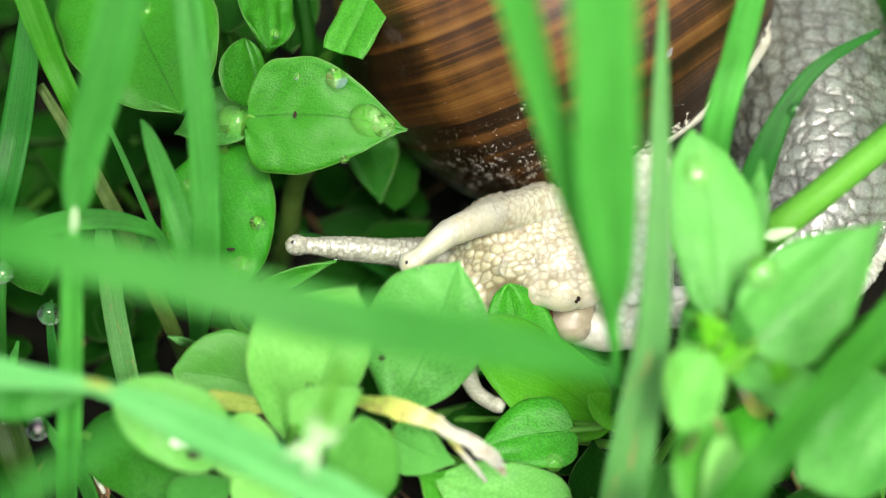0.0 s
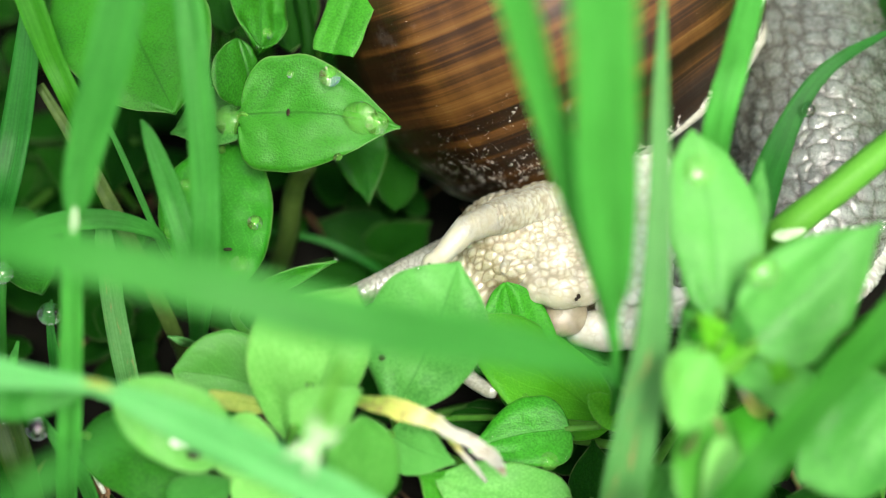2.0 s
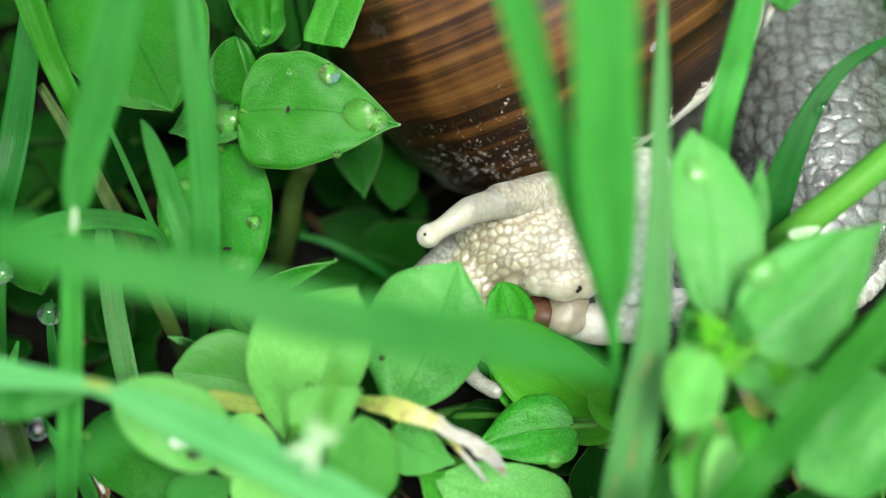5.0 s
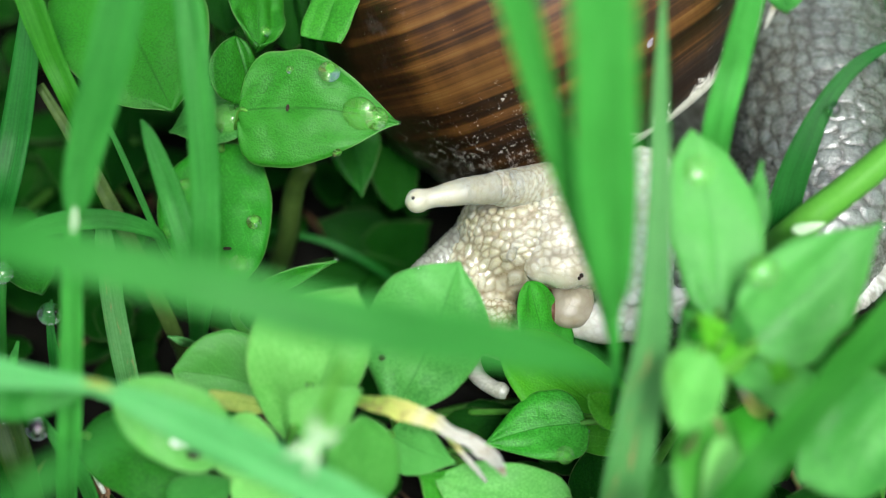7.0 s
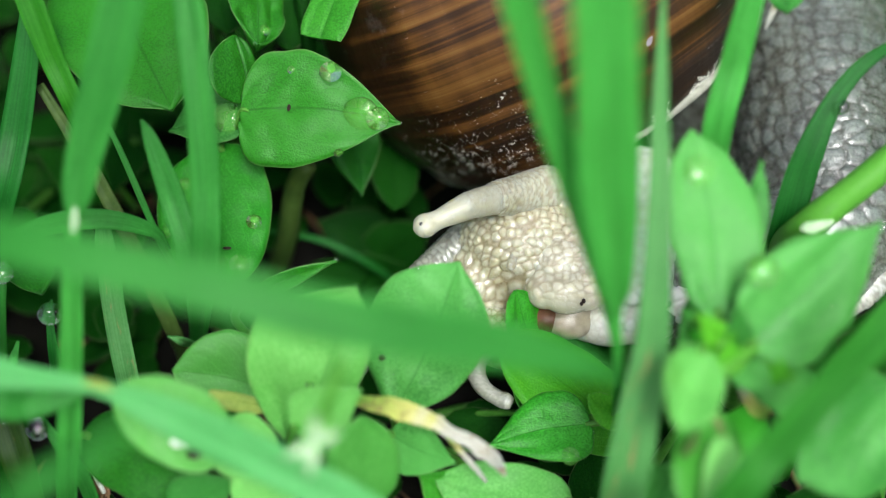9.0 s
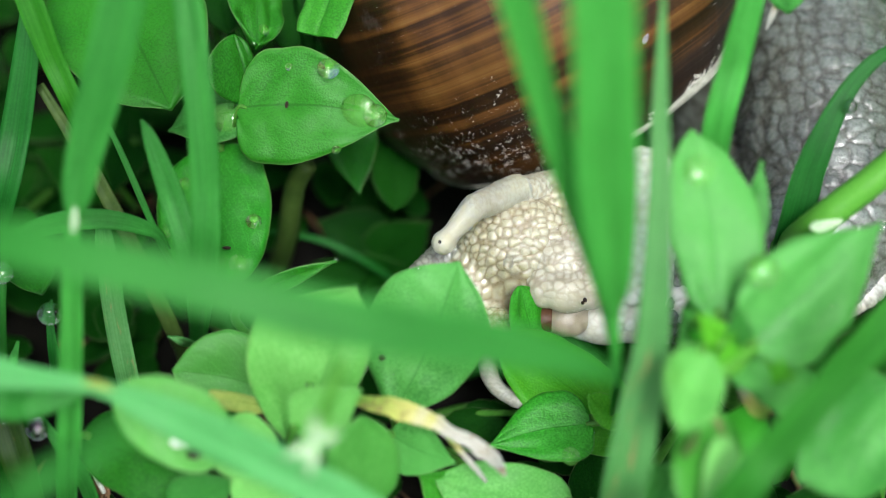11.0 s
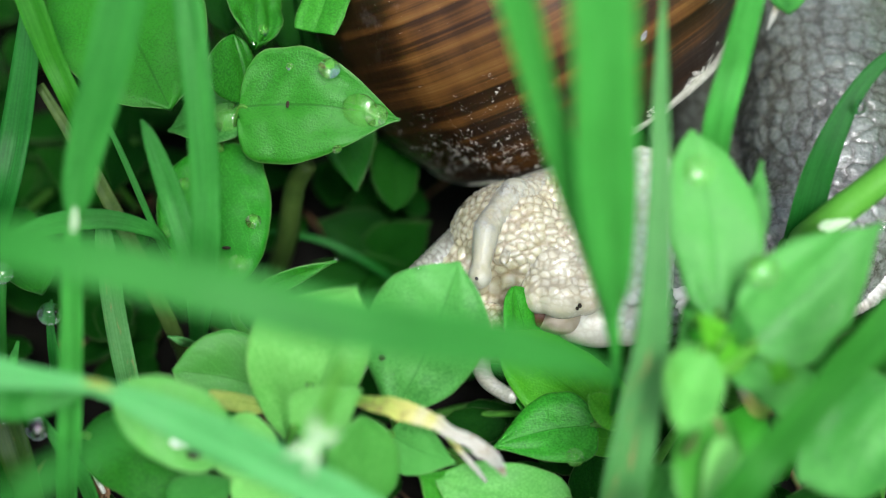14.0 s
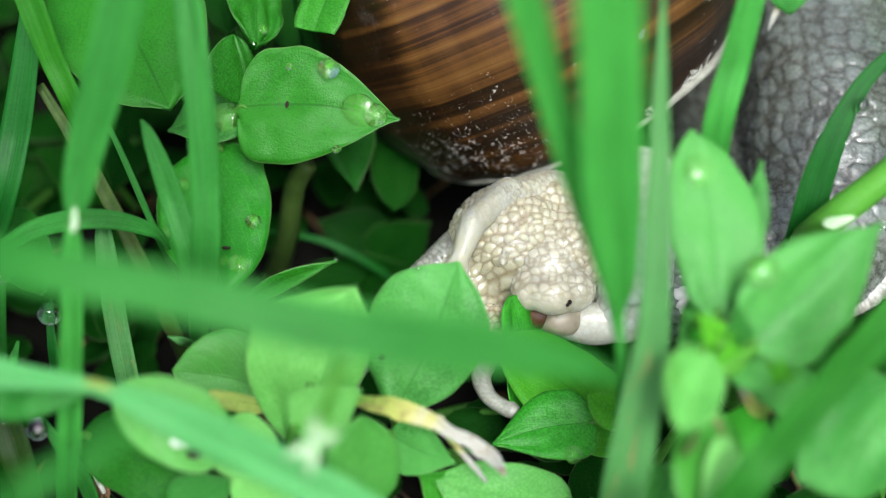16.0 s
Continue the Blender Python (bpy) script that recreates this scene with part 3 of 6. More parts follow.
def make_body():
    bm = bmesh.new()
    for path in ([(*(36.91, 129.6, 20.33), 6.0), (*(36.09, 108.9, 21.23), 7.4), (*(35.5, 92.79, 19.46), 8.2), (*(33.98, 81.98, 15.61), 8.0), (*(25.9, 77.86, 14.11), 7.2), (*(17.64, 78.32, 15.15), 6.6), (*(13.05, 79.49, 16.14), 6.0)],
                 [(*(26.4, 109.8, 12.3), 9), (*(30.6, 99.0, 10.4), 8.5), (*(34, 86.9, 13.2), 8.0)]):
        tube(path, 28, 40, into=bm)
    # the spread sole under the flank
    tube([(*(38.09, 104.52, 17.56), 3.0), (*(36.16, 81.18, 14.94), 5.0), (*(31.66, 78.17, 13.72), 4.2), (*(23.06, 74.78, 13.49), 3.4), (*(16.57, 72.75, 15.7), 3.6)], 20, 30, into=bm)
    def rows_of_plates(co):
        """Broad plates in rows over the flank, narrow upright ones in the fold beside the shell."""
        x, r, d = co @ np.array(RIGHT), co @ np.array(RISE), co @ np.array(NEAR)
        bend = np.array([noise.noise(Vector(p) * 0.16) for p in co])
        x, r = x + 0.7 * bend, r + 1.1 * bend + 0.12 * (x - 33.0)
        across = np.where(x > 33.0, (x - 33.0) / 1.9, (x - 33.0) / 1.25)
        return np.stack([across, r / 1.5, d * 0.36], axis=1)
    mesh = warts(blended(bm, 0.19, 6, "body"), 1.0, 0.24, 3, None, 0.5, 4.0, 0.26, layout=rows_of_plates)
    ob = link("body", mesh, M_BODY, snail, (31.91, 81.18, 14.94), "grey wet foot and neck with a net of furrows")
    bm = tube([(*(40.75, 80.4, 18.2), 1.6), (*(38.84, 77.61, 16.65), 1.9), (*(37.37, 75.64, 15.25), 1.9), (*(35.22, 74.53, 14.06), 1.7), (*(32.16, 74.39, 13.16), 1.6), (*(27.72, 74.42, 12.54), 1.5), (*(23.06, 74.28, 13.07), 1.4)], 24, 160, 0.8)
    link("foot_edge", warts(to_mesh(bm), 0.42, 0.12, 19, spots=True), M_SOLE, ob, (35.22, 74.53, 14.06), "pale wet edge of the foot")
    return ob


def make_head():
    bm = bmesh.new()
    ellipsoid(bm, (7.04, 78.18, 18.3), (6.0, 5.4, 5.4))
    ellipsoid(bm, (9.58, 80.43, 19.53), (3.7, 3.5, 3.8))
    ellipsoid(bm, (11.19, 76.85, 18.49), (4.4, 4.4, 4.4))
    ellipsoid(bm, (3.04, 75.84, 16.6), (3.3, 3.8, 3.6))
    ellipsoid(bm, (3.88, 73.36, 14.91), (2.8, 2.6, 3.0))
    ellipsoid(bm, (5.74, 71.16, 13.71), (3.2, 2.2, 2.6))
    ellipsoid(bm, (14.97, 78.85, 16.9), (5.6, 5.6, 5.2))
    ellipsoid(bm, (5.88, 75.93, 20.72), (1.7, 2.6, 1.4))
    head = link("head", warts(blended(bm, 0.16, 5, "head"), 0.8, 0.2, 11, ((1.05, 0, 0), (0, 0.85, 0.15), (0, 0, 0.9)), spots=True, pleat=((6.84, 72.27, 17.91), 4.5), show=0.8), M_HEAD, snail, (8.83, 78.2, 17.66), "cream warty snail head")
    part("mouth", ellipsoid(bmesh.new(), (9.0, 72.14, 16.49), (2.1, 1.9, 1.3)), M_MOUTH, head, (7.81, 71.97, 17.66), "dark reddish mouth opening")
    feeler = tube([(*(6.48, 76.02, 21.58), 0.3), (*(6.15, 74.9, 21.56), 0.5), (*(5.88, 73.99, 21.44), 0.42), (*(5.72, 73.4, 21.34), 0.4), (*(5.68, 73.18, 21.15), 0.15)], 14, 24)
    link("small_feeler", warts(to_mesh(feeler), 0.4, 0.1, 4), M_TENTACLE, head, (6.2, 75.89, 22.25))
    bm = bmesh.new()
    ellipsoid(bm, (4.1, 71.57, 16.28), (2.5, 0.75, 1.6))
    ellipsoid(bm, (4.3, 70.75, 15.59), (2.3, 0.8, 1.6))
    ellipsoid(bm, (4.68, 69.73, 14.99), (2.2, 0.9, 1.6))
    link("lower_lip", warts(blended(bm, 0.12, 2, "lower_lip"), 0.5, 0.08, 6, spots=True), M_HEAD, head, (4.11, 71.39, 15.87), "ringed cream lower lip")
    bm = bmesh.new()
    ellipsoid(bm, (10.04, 76.19, 20.41), (3.3, 3.2, 3.0))
    ellipsoid(bm, (8.75, 78.23, 20.82), (3.4, 3.2, 2.8))
    ellipsoid(bm, (8.41, 74.17, 20.03), (1.7, 2.2, 1.7))
    ellipsoid(bm, (10.35, 73.1, 20.43), (2.4, 1.8, 1.9))
    ellipsoid(bm, (12.04, 73.77, 20.21), (2.0, 2.0, 1.9))
    lip = link("upper_lip", warts(blended(bm, 0.14, 12, "upper_lip"), 0.74, 0.10, 21, spots=True, pleat=((9.18, 71.65, 18.7), 3.4), show=0.8, smooth=((10.38, 72.21, 19.16), RISE, 2.2)), M_LIPPALE, snail, (9.83, 76.26, 19.95), "pale swollen upper lip")
    speck = bmesh.new()
    ellipsoid(speck, (11.58, 71.58, 21.24), (0.18, 0.25, 0.16))
    ellipsoid(speck, (11.39, 71.4, 21.09), (0.15, 0.17, 0.15))
    part("dirt_speck", speck, M_SPECK, lip, (11.66, 72.08, 20.62), "black grain of dirt")
    bm = bmesh.new()
    ellipsoid(bm, (10.71, 72.7, 16.97), (2.0, 2.2, 1.5))
    ellipsoid(bm, (10.55, 71.79, 16.46), (2.3, 1.9, 1.5))
    inner = link("inner_lip", warts(blended(bm, 0.12, 14, "inner_lip"), 1.3, 0.03, 8), M_LIPSKIN, snail, (10.56, 72.89, 17.12), "translucent grey-tan inner lip")
    bm = bmesh.new()
    ellipsoid(bm, (14.23, 71.22, 15.2), (3.5, 1.8, 2.1))
    ellipsoid(bm, (12.46, 71.03, 15.04), (1.9, 1.2, 1.5))
    ellipsoid(bm, (16.53, 71.17, 15.68), (2.4, 1.9, 2.2))
    front = link("foot_front", warts(blended(bm, 0.14, 4, "foot_front"), 0.6, 0.02, 14), M_FOOT, snail, (14.6, 71.62, 14.75), "smooth pale front edge of the foot")
    bm = bmesh.new()
    tube([(*(17.91, 85.3, 20.36), 2.6), (*(17.62, 81.8, 20.03), 3.4), (*(17.14, 77.61, 19.13), 3.7), (*(16.8, 74.7, 17.99), 3.7), (*(16.4, 71.64, 16.34), 3.2)], 28, 24, into=bm)
    ellipsoid(bm, (16.14, 71.99, 16.37), (3.0, 2.6, 2.6))
    ellipsoid(bm, (19.94, 72.63, 16.26), (4.0, 2.2, 2.4))
    link("neck", warts(blended(bm, 0.17, 5, "neck"), 1.05, 0.2, 17, spots=True, show=0.7), M_PALE, snail, (16.85, 77.05, 16.7), "pale wet neck skin")
    return head, lip, inner, front


def tentacle_piece(name, length, r0, r1, material, parent, eye=False, label="", seed=2, grain=0.05, show=1.0):
    """A piece that points along its z axis and ends at its origin, rounded at both ends."""
    bm = bmesh.new()
    path = [(0, 0, -length - r0 * 0.96, 0.05), (0, 0, -length - r0 * 0.85, r0 * 0.52), (0, 0, -length - r0 * 0.5, r0 * 0.86), (0, 0, -length, r0)]
    if eye:
        neck = r1 * 0.82
        path += [(0, 0, -length * 0.65, r0 * 0.6 + neck * 0.4), (0, 0, -length * 0.4, neck * 1.04), (0, 0, -r1 * 1.2, neck), (0, 0, -r1 * 0.75, r1 * 0.86), (0, 0, -r1 * 0.2, r1), (0, 0, r1 * 0.3, r1 * 0.95), (0, 0, r1 * 0.7, r1 * 0.7), (0, 0, r1 * 0.94, r1 * 0.3), (0, 0, r1, 0.04)]
    else:
        path += [(0, 0, -length * 0.5, (r0 + r1) / 2), (0, 0, 0, r1), (0, 0, r1 * 0.5, r1 * 0.86), (0, 0, r1 * 0.85, r1 * 0.52), (0, 0, r1 * 0.96, 0.05)]
    tube(path, 48, 220, face=(1, 0, 0), into=bm)
    return link(name, warts(to_mesh(bm), 0.52, grain, seed, spots=True, show=show), material, parent, (0, 0, 0), label)


shell = make_shell()
body = make_body()
head, upper_lip, inner_lip, foot_front = make_head()


def make_tentacle(material, r0, r1, r2, r3, mid, label, seed, grain):
    """Root, middle and eye-bearing piece of a tentacle, from thick and warty to thin and smooth."""
    base = tentacle_piece("tentacle_base", 5.6, r0, r1, material, snail, False, label, seed, grain[0], 0.9)
    middle = tentacle_piece("tentacle_middle", mid, r1 * 0.99, r2, material, snail, False, label, seed + 2, grain[1], 0.75 if grain[1] > 0.06 else 0.45)
    tip = tentacle_piece("eye_stalk", 4.2, r2 * 0.99, r3, material, snail, True, label, seed + 1, grain[2], 0.75 if grain[2] > 0.06 else 0.25)
    eye = bmesh.new()
    ellipsoid(eye, (r3 * 0.25, r3 * -0.83, r3 * 0.4), (0.17, 0.12, 0.17), rings=8, sides=12)
    part("eye", eye, M_EYE, tip, (0, 0, 0), "tiny black eye spot")
    return base, middle, tip


near_pieces = make_tentacle(M_TENTACLE, 2.15, 1.5, 1.15, 1.0, 4.6, "translucent cream eye tentacle", 30, (0.14, 0.06, 0.02))
far_pieces = make_tentacle(M_TENTACLE_GREY, 1.9, 1.3, 1.02, 0.92, 7.0, "grey warty eye tentacle", 40, (0.12, 0.1, 0.07))
feeler_path = [(*(3.23, 70.27, 14.92), 1.2), (*(2.4, 67.6, 15.3), 0.9), (*(2.91, 65.74, 15.04), 0.72), (*(4.18, 64.69, 14.81), 0.66), (*(4.93, 64.36, 14.8), 0.72), (*(5.35, 64.29, 14.74), 0.5), (*(5.49, 64.25, 14.71), 0.1)]
low_feeler = link("lower_tentacle", warts(to_mesh(tube(feeler_path, 28, 70)), 0.34, 0.04, 9, show=0.6), M_TENTACLE_GREY, snail, (3.23, 70.27, 14.92), "thin grey lower feeler with a rounded tip")

# ---- weeds with ovate leaves ----


def plant(root, label="leafy green chickweed plant growing in the lawn", name="chickweed_plant"):
    return holder(name, root, label, "plant", "chickweed plants")


def grow(weed, base, tip, width, face=(0.1, -0.55, 0.8), mat=None, stalk=True, thin=0.38, label="", kink=None, **shape):
    """A leaf on a plant, with its stalk going down to the plant's root."""
    ob = part("leaf", leaf(base, tip, width, face, **shape), mat or M_LEAF, weed, base, label)
    if stalk:
        b, t, r = V(base), V(tip), V(weed["home"])
        inn = b + (t - b) * 0.05
        mid = V(kink) if kink else b + (b - t).normalized() * 1.0 + Vector((0, 1.0, -4.0))
        low = mid.lerp(r, 0.55) + Vector((0, 2.5, 0))
        path = [(*inn, thin * 0.8), (*b, thin), (*mid, thin * 1.1), (*low, thin * 1.2), (*(r + Vector((0, 0, -1))), thin * 1.3)]
        part("stalk", tube(path, 8, 22), M_STEM, ob, base)
    return ob


def dew(host, at, radius, facing=(0, -0.6, 0.8), flat=0.6):
    """A drop on a leaf; it is let down onto the leaf's surface."""
    if flat < 0.9:
        co = np.empty(len(host.data.vertices) * 3)
        host.data.vertices.foreach_get("co", co)
        co = co.reshape(-1, 3) / MM + np.array(host["home"])
        eye = np.array((0, 0, 110.0))
        way = np.array(at) - eye
        way /= np.linalg.norm(way)
        rel = co - eye
        off = np.linalg.norm(rel - np.outer(rel @ way, way), axis=1)
        near = np.argsort(off)[:14]
        k = near[np.argmin((rel @ way)[near])]
        nrm = np.array(host.data.vertices[int(k)].normal)
        if nrm @ way > 0:
            nrm = -nrm
        at = tuple(eye + way * ((co[k] - eye) @ nrm / (way @ nrm)))
        facing = tuple(nrm)
    return part("dew_drop", drop(at, radius, facing, flat), M_WATER if flat < 0.9 else M_BEAD, host, at, "clear drop of water")


# the upper weed beside the shell
weed = plant((-22.93, 103.06, -1.94))
leaf_big = grow(weed, (-31.45, 99.82, 31.89), (-22.88, 82.94, 29.47), 13.4, (0.15, -0.5, 0.85), M_LEAF_DIM, form="round", seed=1, lop=0.0, bow=0.0, arch=0.04, fold=0.08)
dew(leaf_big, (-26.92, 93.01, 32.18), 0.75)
leaf_main = grow(weed, (-17.46, 84.31, 28.01), (-3.67, 82.03, 28.71), 10.2, (-0.05, -0.62, 0.78), M_LEAF_DIM, form="heart", lop=0.02, bow=-0.045, seed=2, thin=0.18, fold=0.08, arch=0.03, wave=0.03)
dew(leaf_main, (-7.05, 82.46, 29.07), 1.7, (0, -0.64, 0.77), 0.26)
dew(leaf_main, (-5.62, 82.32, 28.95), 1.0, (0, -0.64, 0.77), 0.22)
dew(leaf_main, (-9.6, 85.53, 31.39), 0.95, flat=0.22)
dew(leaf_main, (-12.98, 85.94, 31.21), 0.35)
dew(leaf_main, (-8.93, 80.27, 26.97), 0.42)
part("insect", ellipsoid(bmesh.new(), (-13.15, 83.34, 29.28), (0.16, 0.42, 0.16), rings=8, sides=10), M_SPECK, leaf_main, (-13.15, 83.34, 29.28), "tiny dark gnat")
leaf_curl = grow(weed, (-16.73, 85.48, 27.69), (-17.84, 89.14, 32.06), 5.2, (0.75, -0.6, 0.35), M_LEAF_DIM, form="blunt", lop=-0.45, seed=3, fold=0.05, arch=0.06, pucker=0.002)
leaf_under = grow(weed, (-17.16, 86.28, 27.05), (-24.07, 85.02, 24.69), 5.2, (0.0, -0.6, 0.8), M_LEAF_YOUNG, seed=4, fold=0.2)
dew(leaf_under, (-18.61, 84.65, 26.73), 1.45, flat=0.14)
leaf_wavy = grow(weed, (-16.79, 98.21, 33.15), (-16.04, 89.19, 30.8), 5.3, (0.35, -0.9, 0.35), M_LEAF_DIM, form="blunt", seed=5, wave=0.2)
dew(leaf_wavy, (-15.28, 89.85, 32.14), 0.5)
leaf_top = grow(weed, (-22.76, 102.64, 29.03), (-21.51, 97.03, 26.94), 5.6, (0.1, -0.6, 0.8), M_LEAF_SHADED, seed=6)
# two dark leaves added to fill the gaps as shade would
grow(weed, (-14.92, 103.85, 28.74), (-14.05, 94.95, 25.19), 5.6, (0.1, -0.6, 0.8), M_LEAF_SHADED, form="round", seed=61)
grow(weed, (-20.64, 102.64, 29.03), (-19.63, 95.47, 26.93), 5.0, (0.1, -0.6, 0.8), M_LEAF_SHADED, form="round", seed=62)
dew(leaf_top, (-21.38, 97.33, 28.23), 0.7)
leaf_round = grow(weed, (-19.66, 84.88, 23.27), (-18.56, 71.65, 18.7), 9.8, (0.05, -0.6, 0.8), M_LEAF, form="round", lop=0.0, bow=0.05, seed=7, fold=0.06, kink=(-18.78, 90.44, 18.8))
dew(leaf_round, (-16.2, 76.99, 21.87), 0.7)
dew(leaf_round, (-22.41, 80.56, 22.78), 0.6)
dew(leaf_round, (-23.69, 76.75, 20.88), 0.62)
dew(leaf_round, (-17.34, 73.7, 20.15), 0.9, flat=0.2)
dew(leaf_round, (-18.88, 75.06, 18.95), 0.55, flat=0.25)
part("insect", ellipsoid(bmesh.new(), (-18.43, 74.86, 20.86), (0.4, 0.14, 0.16), rings=8, sides=10), M_SPECK, leaf_round, (-18.43, 74.86, 20.86), "tiny dark gnat")
leaf_blunt = grow(weed, (-7.42, 99.33, 35.39), (-10.61, 89.67, 31.21), 4.4, (-0.3, -0.6, 0.7), M_LEAF_MID, form="cut", seed=8, fold=0.1)
part("stem", tube([(*(-12.28, 85.65, 20), 0.9), (*(-13.68, 85.43, 17.2), 1.0), (*(-15.1, 85.73, 9.62), 1.05), (*(-17.06, 88.26, 1.3), 1.1), (*(-19, 90.19, -4.92), 1.1)], 10, 20), M_STEM_BROWN, weed, (-12.28, 85.65, 20))
part("stem", tube([(*(-13.26, 99.43, 28.95), 0.7), (*(-12.38, 95.47, 26.93), 0.7), (*(-12.48, 94.23, 24.59), 0.7), (*(-13.35, 94.95, 17.36), 0.7)], 10, 16), M_LEAF_SHADED, weed, (-12.34, 93.18, 28.93))

# leaves deep behind; their shade is put into the dark leaf colour
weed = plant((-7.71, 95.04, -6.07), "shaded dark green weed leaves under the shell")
leaf_back = grow(weed, (-8.94, 93.3, 18.59), (-7.47, 84.71, 16.6), 5.2, (0.1, -0.6, 0.7), M_LEAF_DIM, seed=9, fold=0.25)
grow(weed, (-4.66, 94.68, 14.53), (-4.56, 87.07, 12.06), 4.8, (0.2, -0.6, 0.7), M_LEAF_SHADED, form="round", seed=10)
grow(weed, (-5.45, 90.03, 2.79), (-12.81, 90.85, 6.09), 6.4, (0.0, -0.6, 0.8), M_LEAF_SHADED, seed=11)
grow(weed, (-7.19, 88.7, 1.67), (-1.24, 89.53, 7.59), 6.2, (0.1, -0.6, 0.8), M_LEAF_SHADED, seed=12)
grow(weed, (-7.89, 93.58, 3.15), (-7.19, 95.81, 7.64), 5.0, (0.1, -0.7, 0.7), M_LEAF_SHADED, seed=13)
grow(weed, (-10.68, 87.37, 0.55), (-3.61, 86.17, 4.77), 5.0, (0.1, -0.7, 0.7), M_LEAF_SHADED, seed=14)
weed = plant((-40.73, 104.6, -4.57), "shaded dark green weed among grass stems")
grow(weed, (-33.3, 94.92, 6.89), (-40.1, 93.75, 13.74), 5.6, (0, -0.6, 0.8), M_LEAF_SHADED, seed=15)
grow(weed, (-36.9, 97.39, 2.44), (-42.55, 92.69, 7.63), 5.4, (0, -0.6, 0.8), M_LEAF_SHADED, seed=16)
grow(weed, (-31.56, 98.48, 9.88), (-32.92, 91.78, 9.48), 4.4, (0.1, -0.6, 0.8), M_LEAF_SHADED, seed=17)
grow(weed, (-39.78, 82.5, 17.36), (-34.72, 72.85, 17.09), 5.0, (0.3, -0.6, 0.8), M_LEAF_DIM, form="round", seed=18)

# the front weed, below the head
weed = plant((-9.76, 67.69, -0.3), "bright green chickweed plant with broad leaves, one bitten")
leaf_narrow = grow(weed, (-16.77, 69.91, 19.85), (-8.8, 71.88, 22.8), 1.6, (-0.3, -0.75, 0.5), M_LEAF_DIM, form="lance", seed=19, fold=0.7)
leaf_a = grow(weed, (-11.82, 57.63, 17.37), (-6.72, 64.64, 28.48), 9.2, (0.1, -0.5, 0.85), M_LEAF_PALE, form="broad", lop=-0.4, seed=20, wave=0.12, fold=0.06)
dew(leaf_a, (-10.33, 59.77, 22.3), 0.4)
leaf_b = grow(weed, (-3.83, 60.61, 17.27), (1.25, 68.63, 26.61), 9.6, (-0.05, -0.55, 0.83), M_LEAF_YOUNG, form="broad", lop=-0.12, seed=21, fold=0.05)
part("insect", ellipsoid(bmesh.new(), (-4.84, 62.92, 21.55), (0.3, 0.28, 0.2), rings=8, sides=10), M_SPECK, leaf_b, (-4.83, 62.8, 21.71), "dark speck of dirt")
leaf_bitten = grow(weed, (7.81, 64.03, 10.99), (5.53, 71.62, 19.97), 6.2, (0.0, -0.64, 0.77), M_LEAF, form="blunt", seed=22, fold=0.06, wave=0.1, stalk=False)
leaf_eaten = grow(weed, (14.3, 64.69, 11.03), (1.97, 69.11, 19.96), 7.6, (0.2, -0.45, 0.87), M_LEAF_FED, form="round", seed=48, fold=0.06, wave=0.05)
dew(leaf_eaten, (6.6, 63.92, 16.12), 0.4)
dew(leaf_eaten, (8.01, 63.34, 15.64), 0.36)
leaf_low = grow(weed, (11.8, 61.62, 14.2), (3.39, 59.65, 13.85), 6.2, (-0.35, -0.35, 0.87), M_LEAF, form="heart", seed=23, bow=0.05, lop=0.0, fold=0.06, thin=0.26, kink=(13.63, 61.87, 14.41))
dew(leaf_low, (9.94, 58.49, 14.18), 0.78, flat=0.5)
grow(weed, (15.58, 67.08, 10.95), (10.56, 65.92, 11.28), 4.4, (0, -0.5, 0.85), M_LEAF_YOUNG, seed=24)
grow(weed, (15.22, 60.93, 14.92), (11.87, 62.22, 17.31), 2.6, (0, -0.5, 0.87), M_LEAF_FED, form="round", seed=51)
grow(weed, (-14.34, 63.14, 16.77), (-21.79, 63.2, 19.43), 6.3, (0, -0.6, 0.8), M_LEAF_SOFT, form="round", lop=0.25, pucker=0.004, seed=25)
grow(weed, (-11.38, 56.32, 21.49), (-6.03, 56.94, 25.93), 4.8, (0.1, -0.6, 0.8), M_LEAF_PALE, seed=26)
grow(weed, (-6.21, 51.69, 17.61), (-5.97, 54.94, 25.56), 5.6, (0.2, -0.45, 0.87), M_LEAF_SOFT, form="round", seed=27)
grow(weed, (-4.29, 59.22, 16.09), (0.98, 55.9, 17.23), 4.4, (0.2, -0.6, 0.8), M_LEAF_YOUNG, seed=28)
grow(weed, (3.06, 55.67, 10.51), (-1.88, 55.74, 15.79), 5.6, (0.1, -0.6, 0.8), M_LEAF_MID, seed=29)
grow(weed, (10.4, 55.53, 11.69), (-0.63, 55.91, 14.62), 5.6, (0.1, -0.5, 0.85), M_LEAF_SOFT, form="round", seed=30)
grow(weed, (12.76, 59.03, 5.49), (12.79, 62.08, 10.66), 4.4, (0.1, -0.6, 0.8), M_LEAF_SHADED, seed=31)
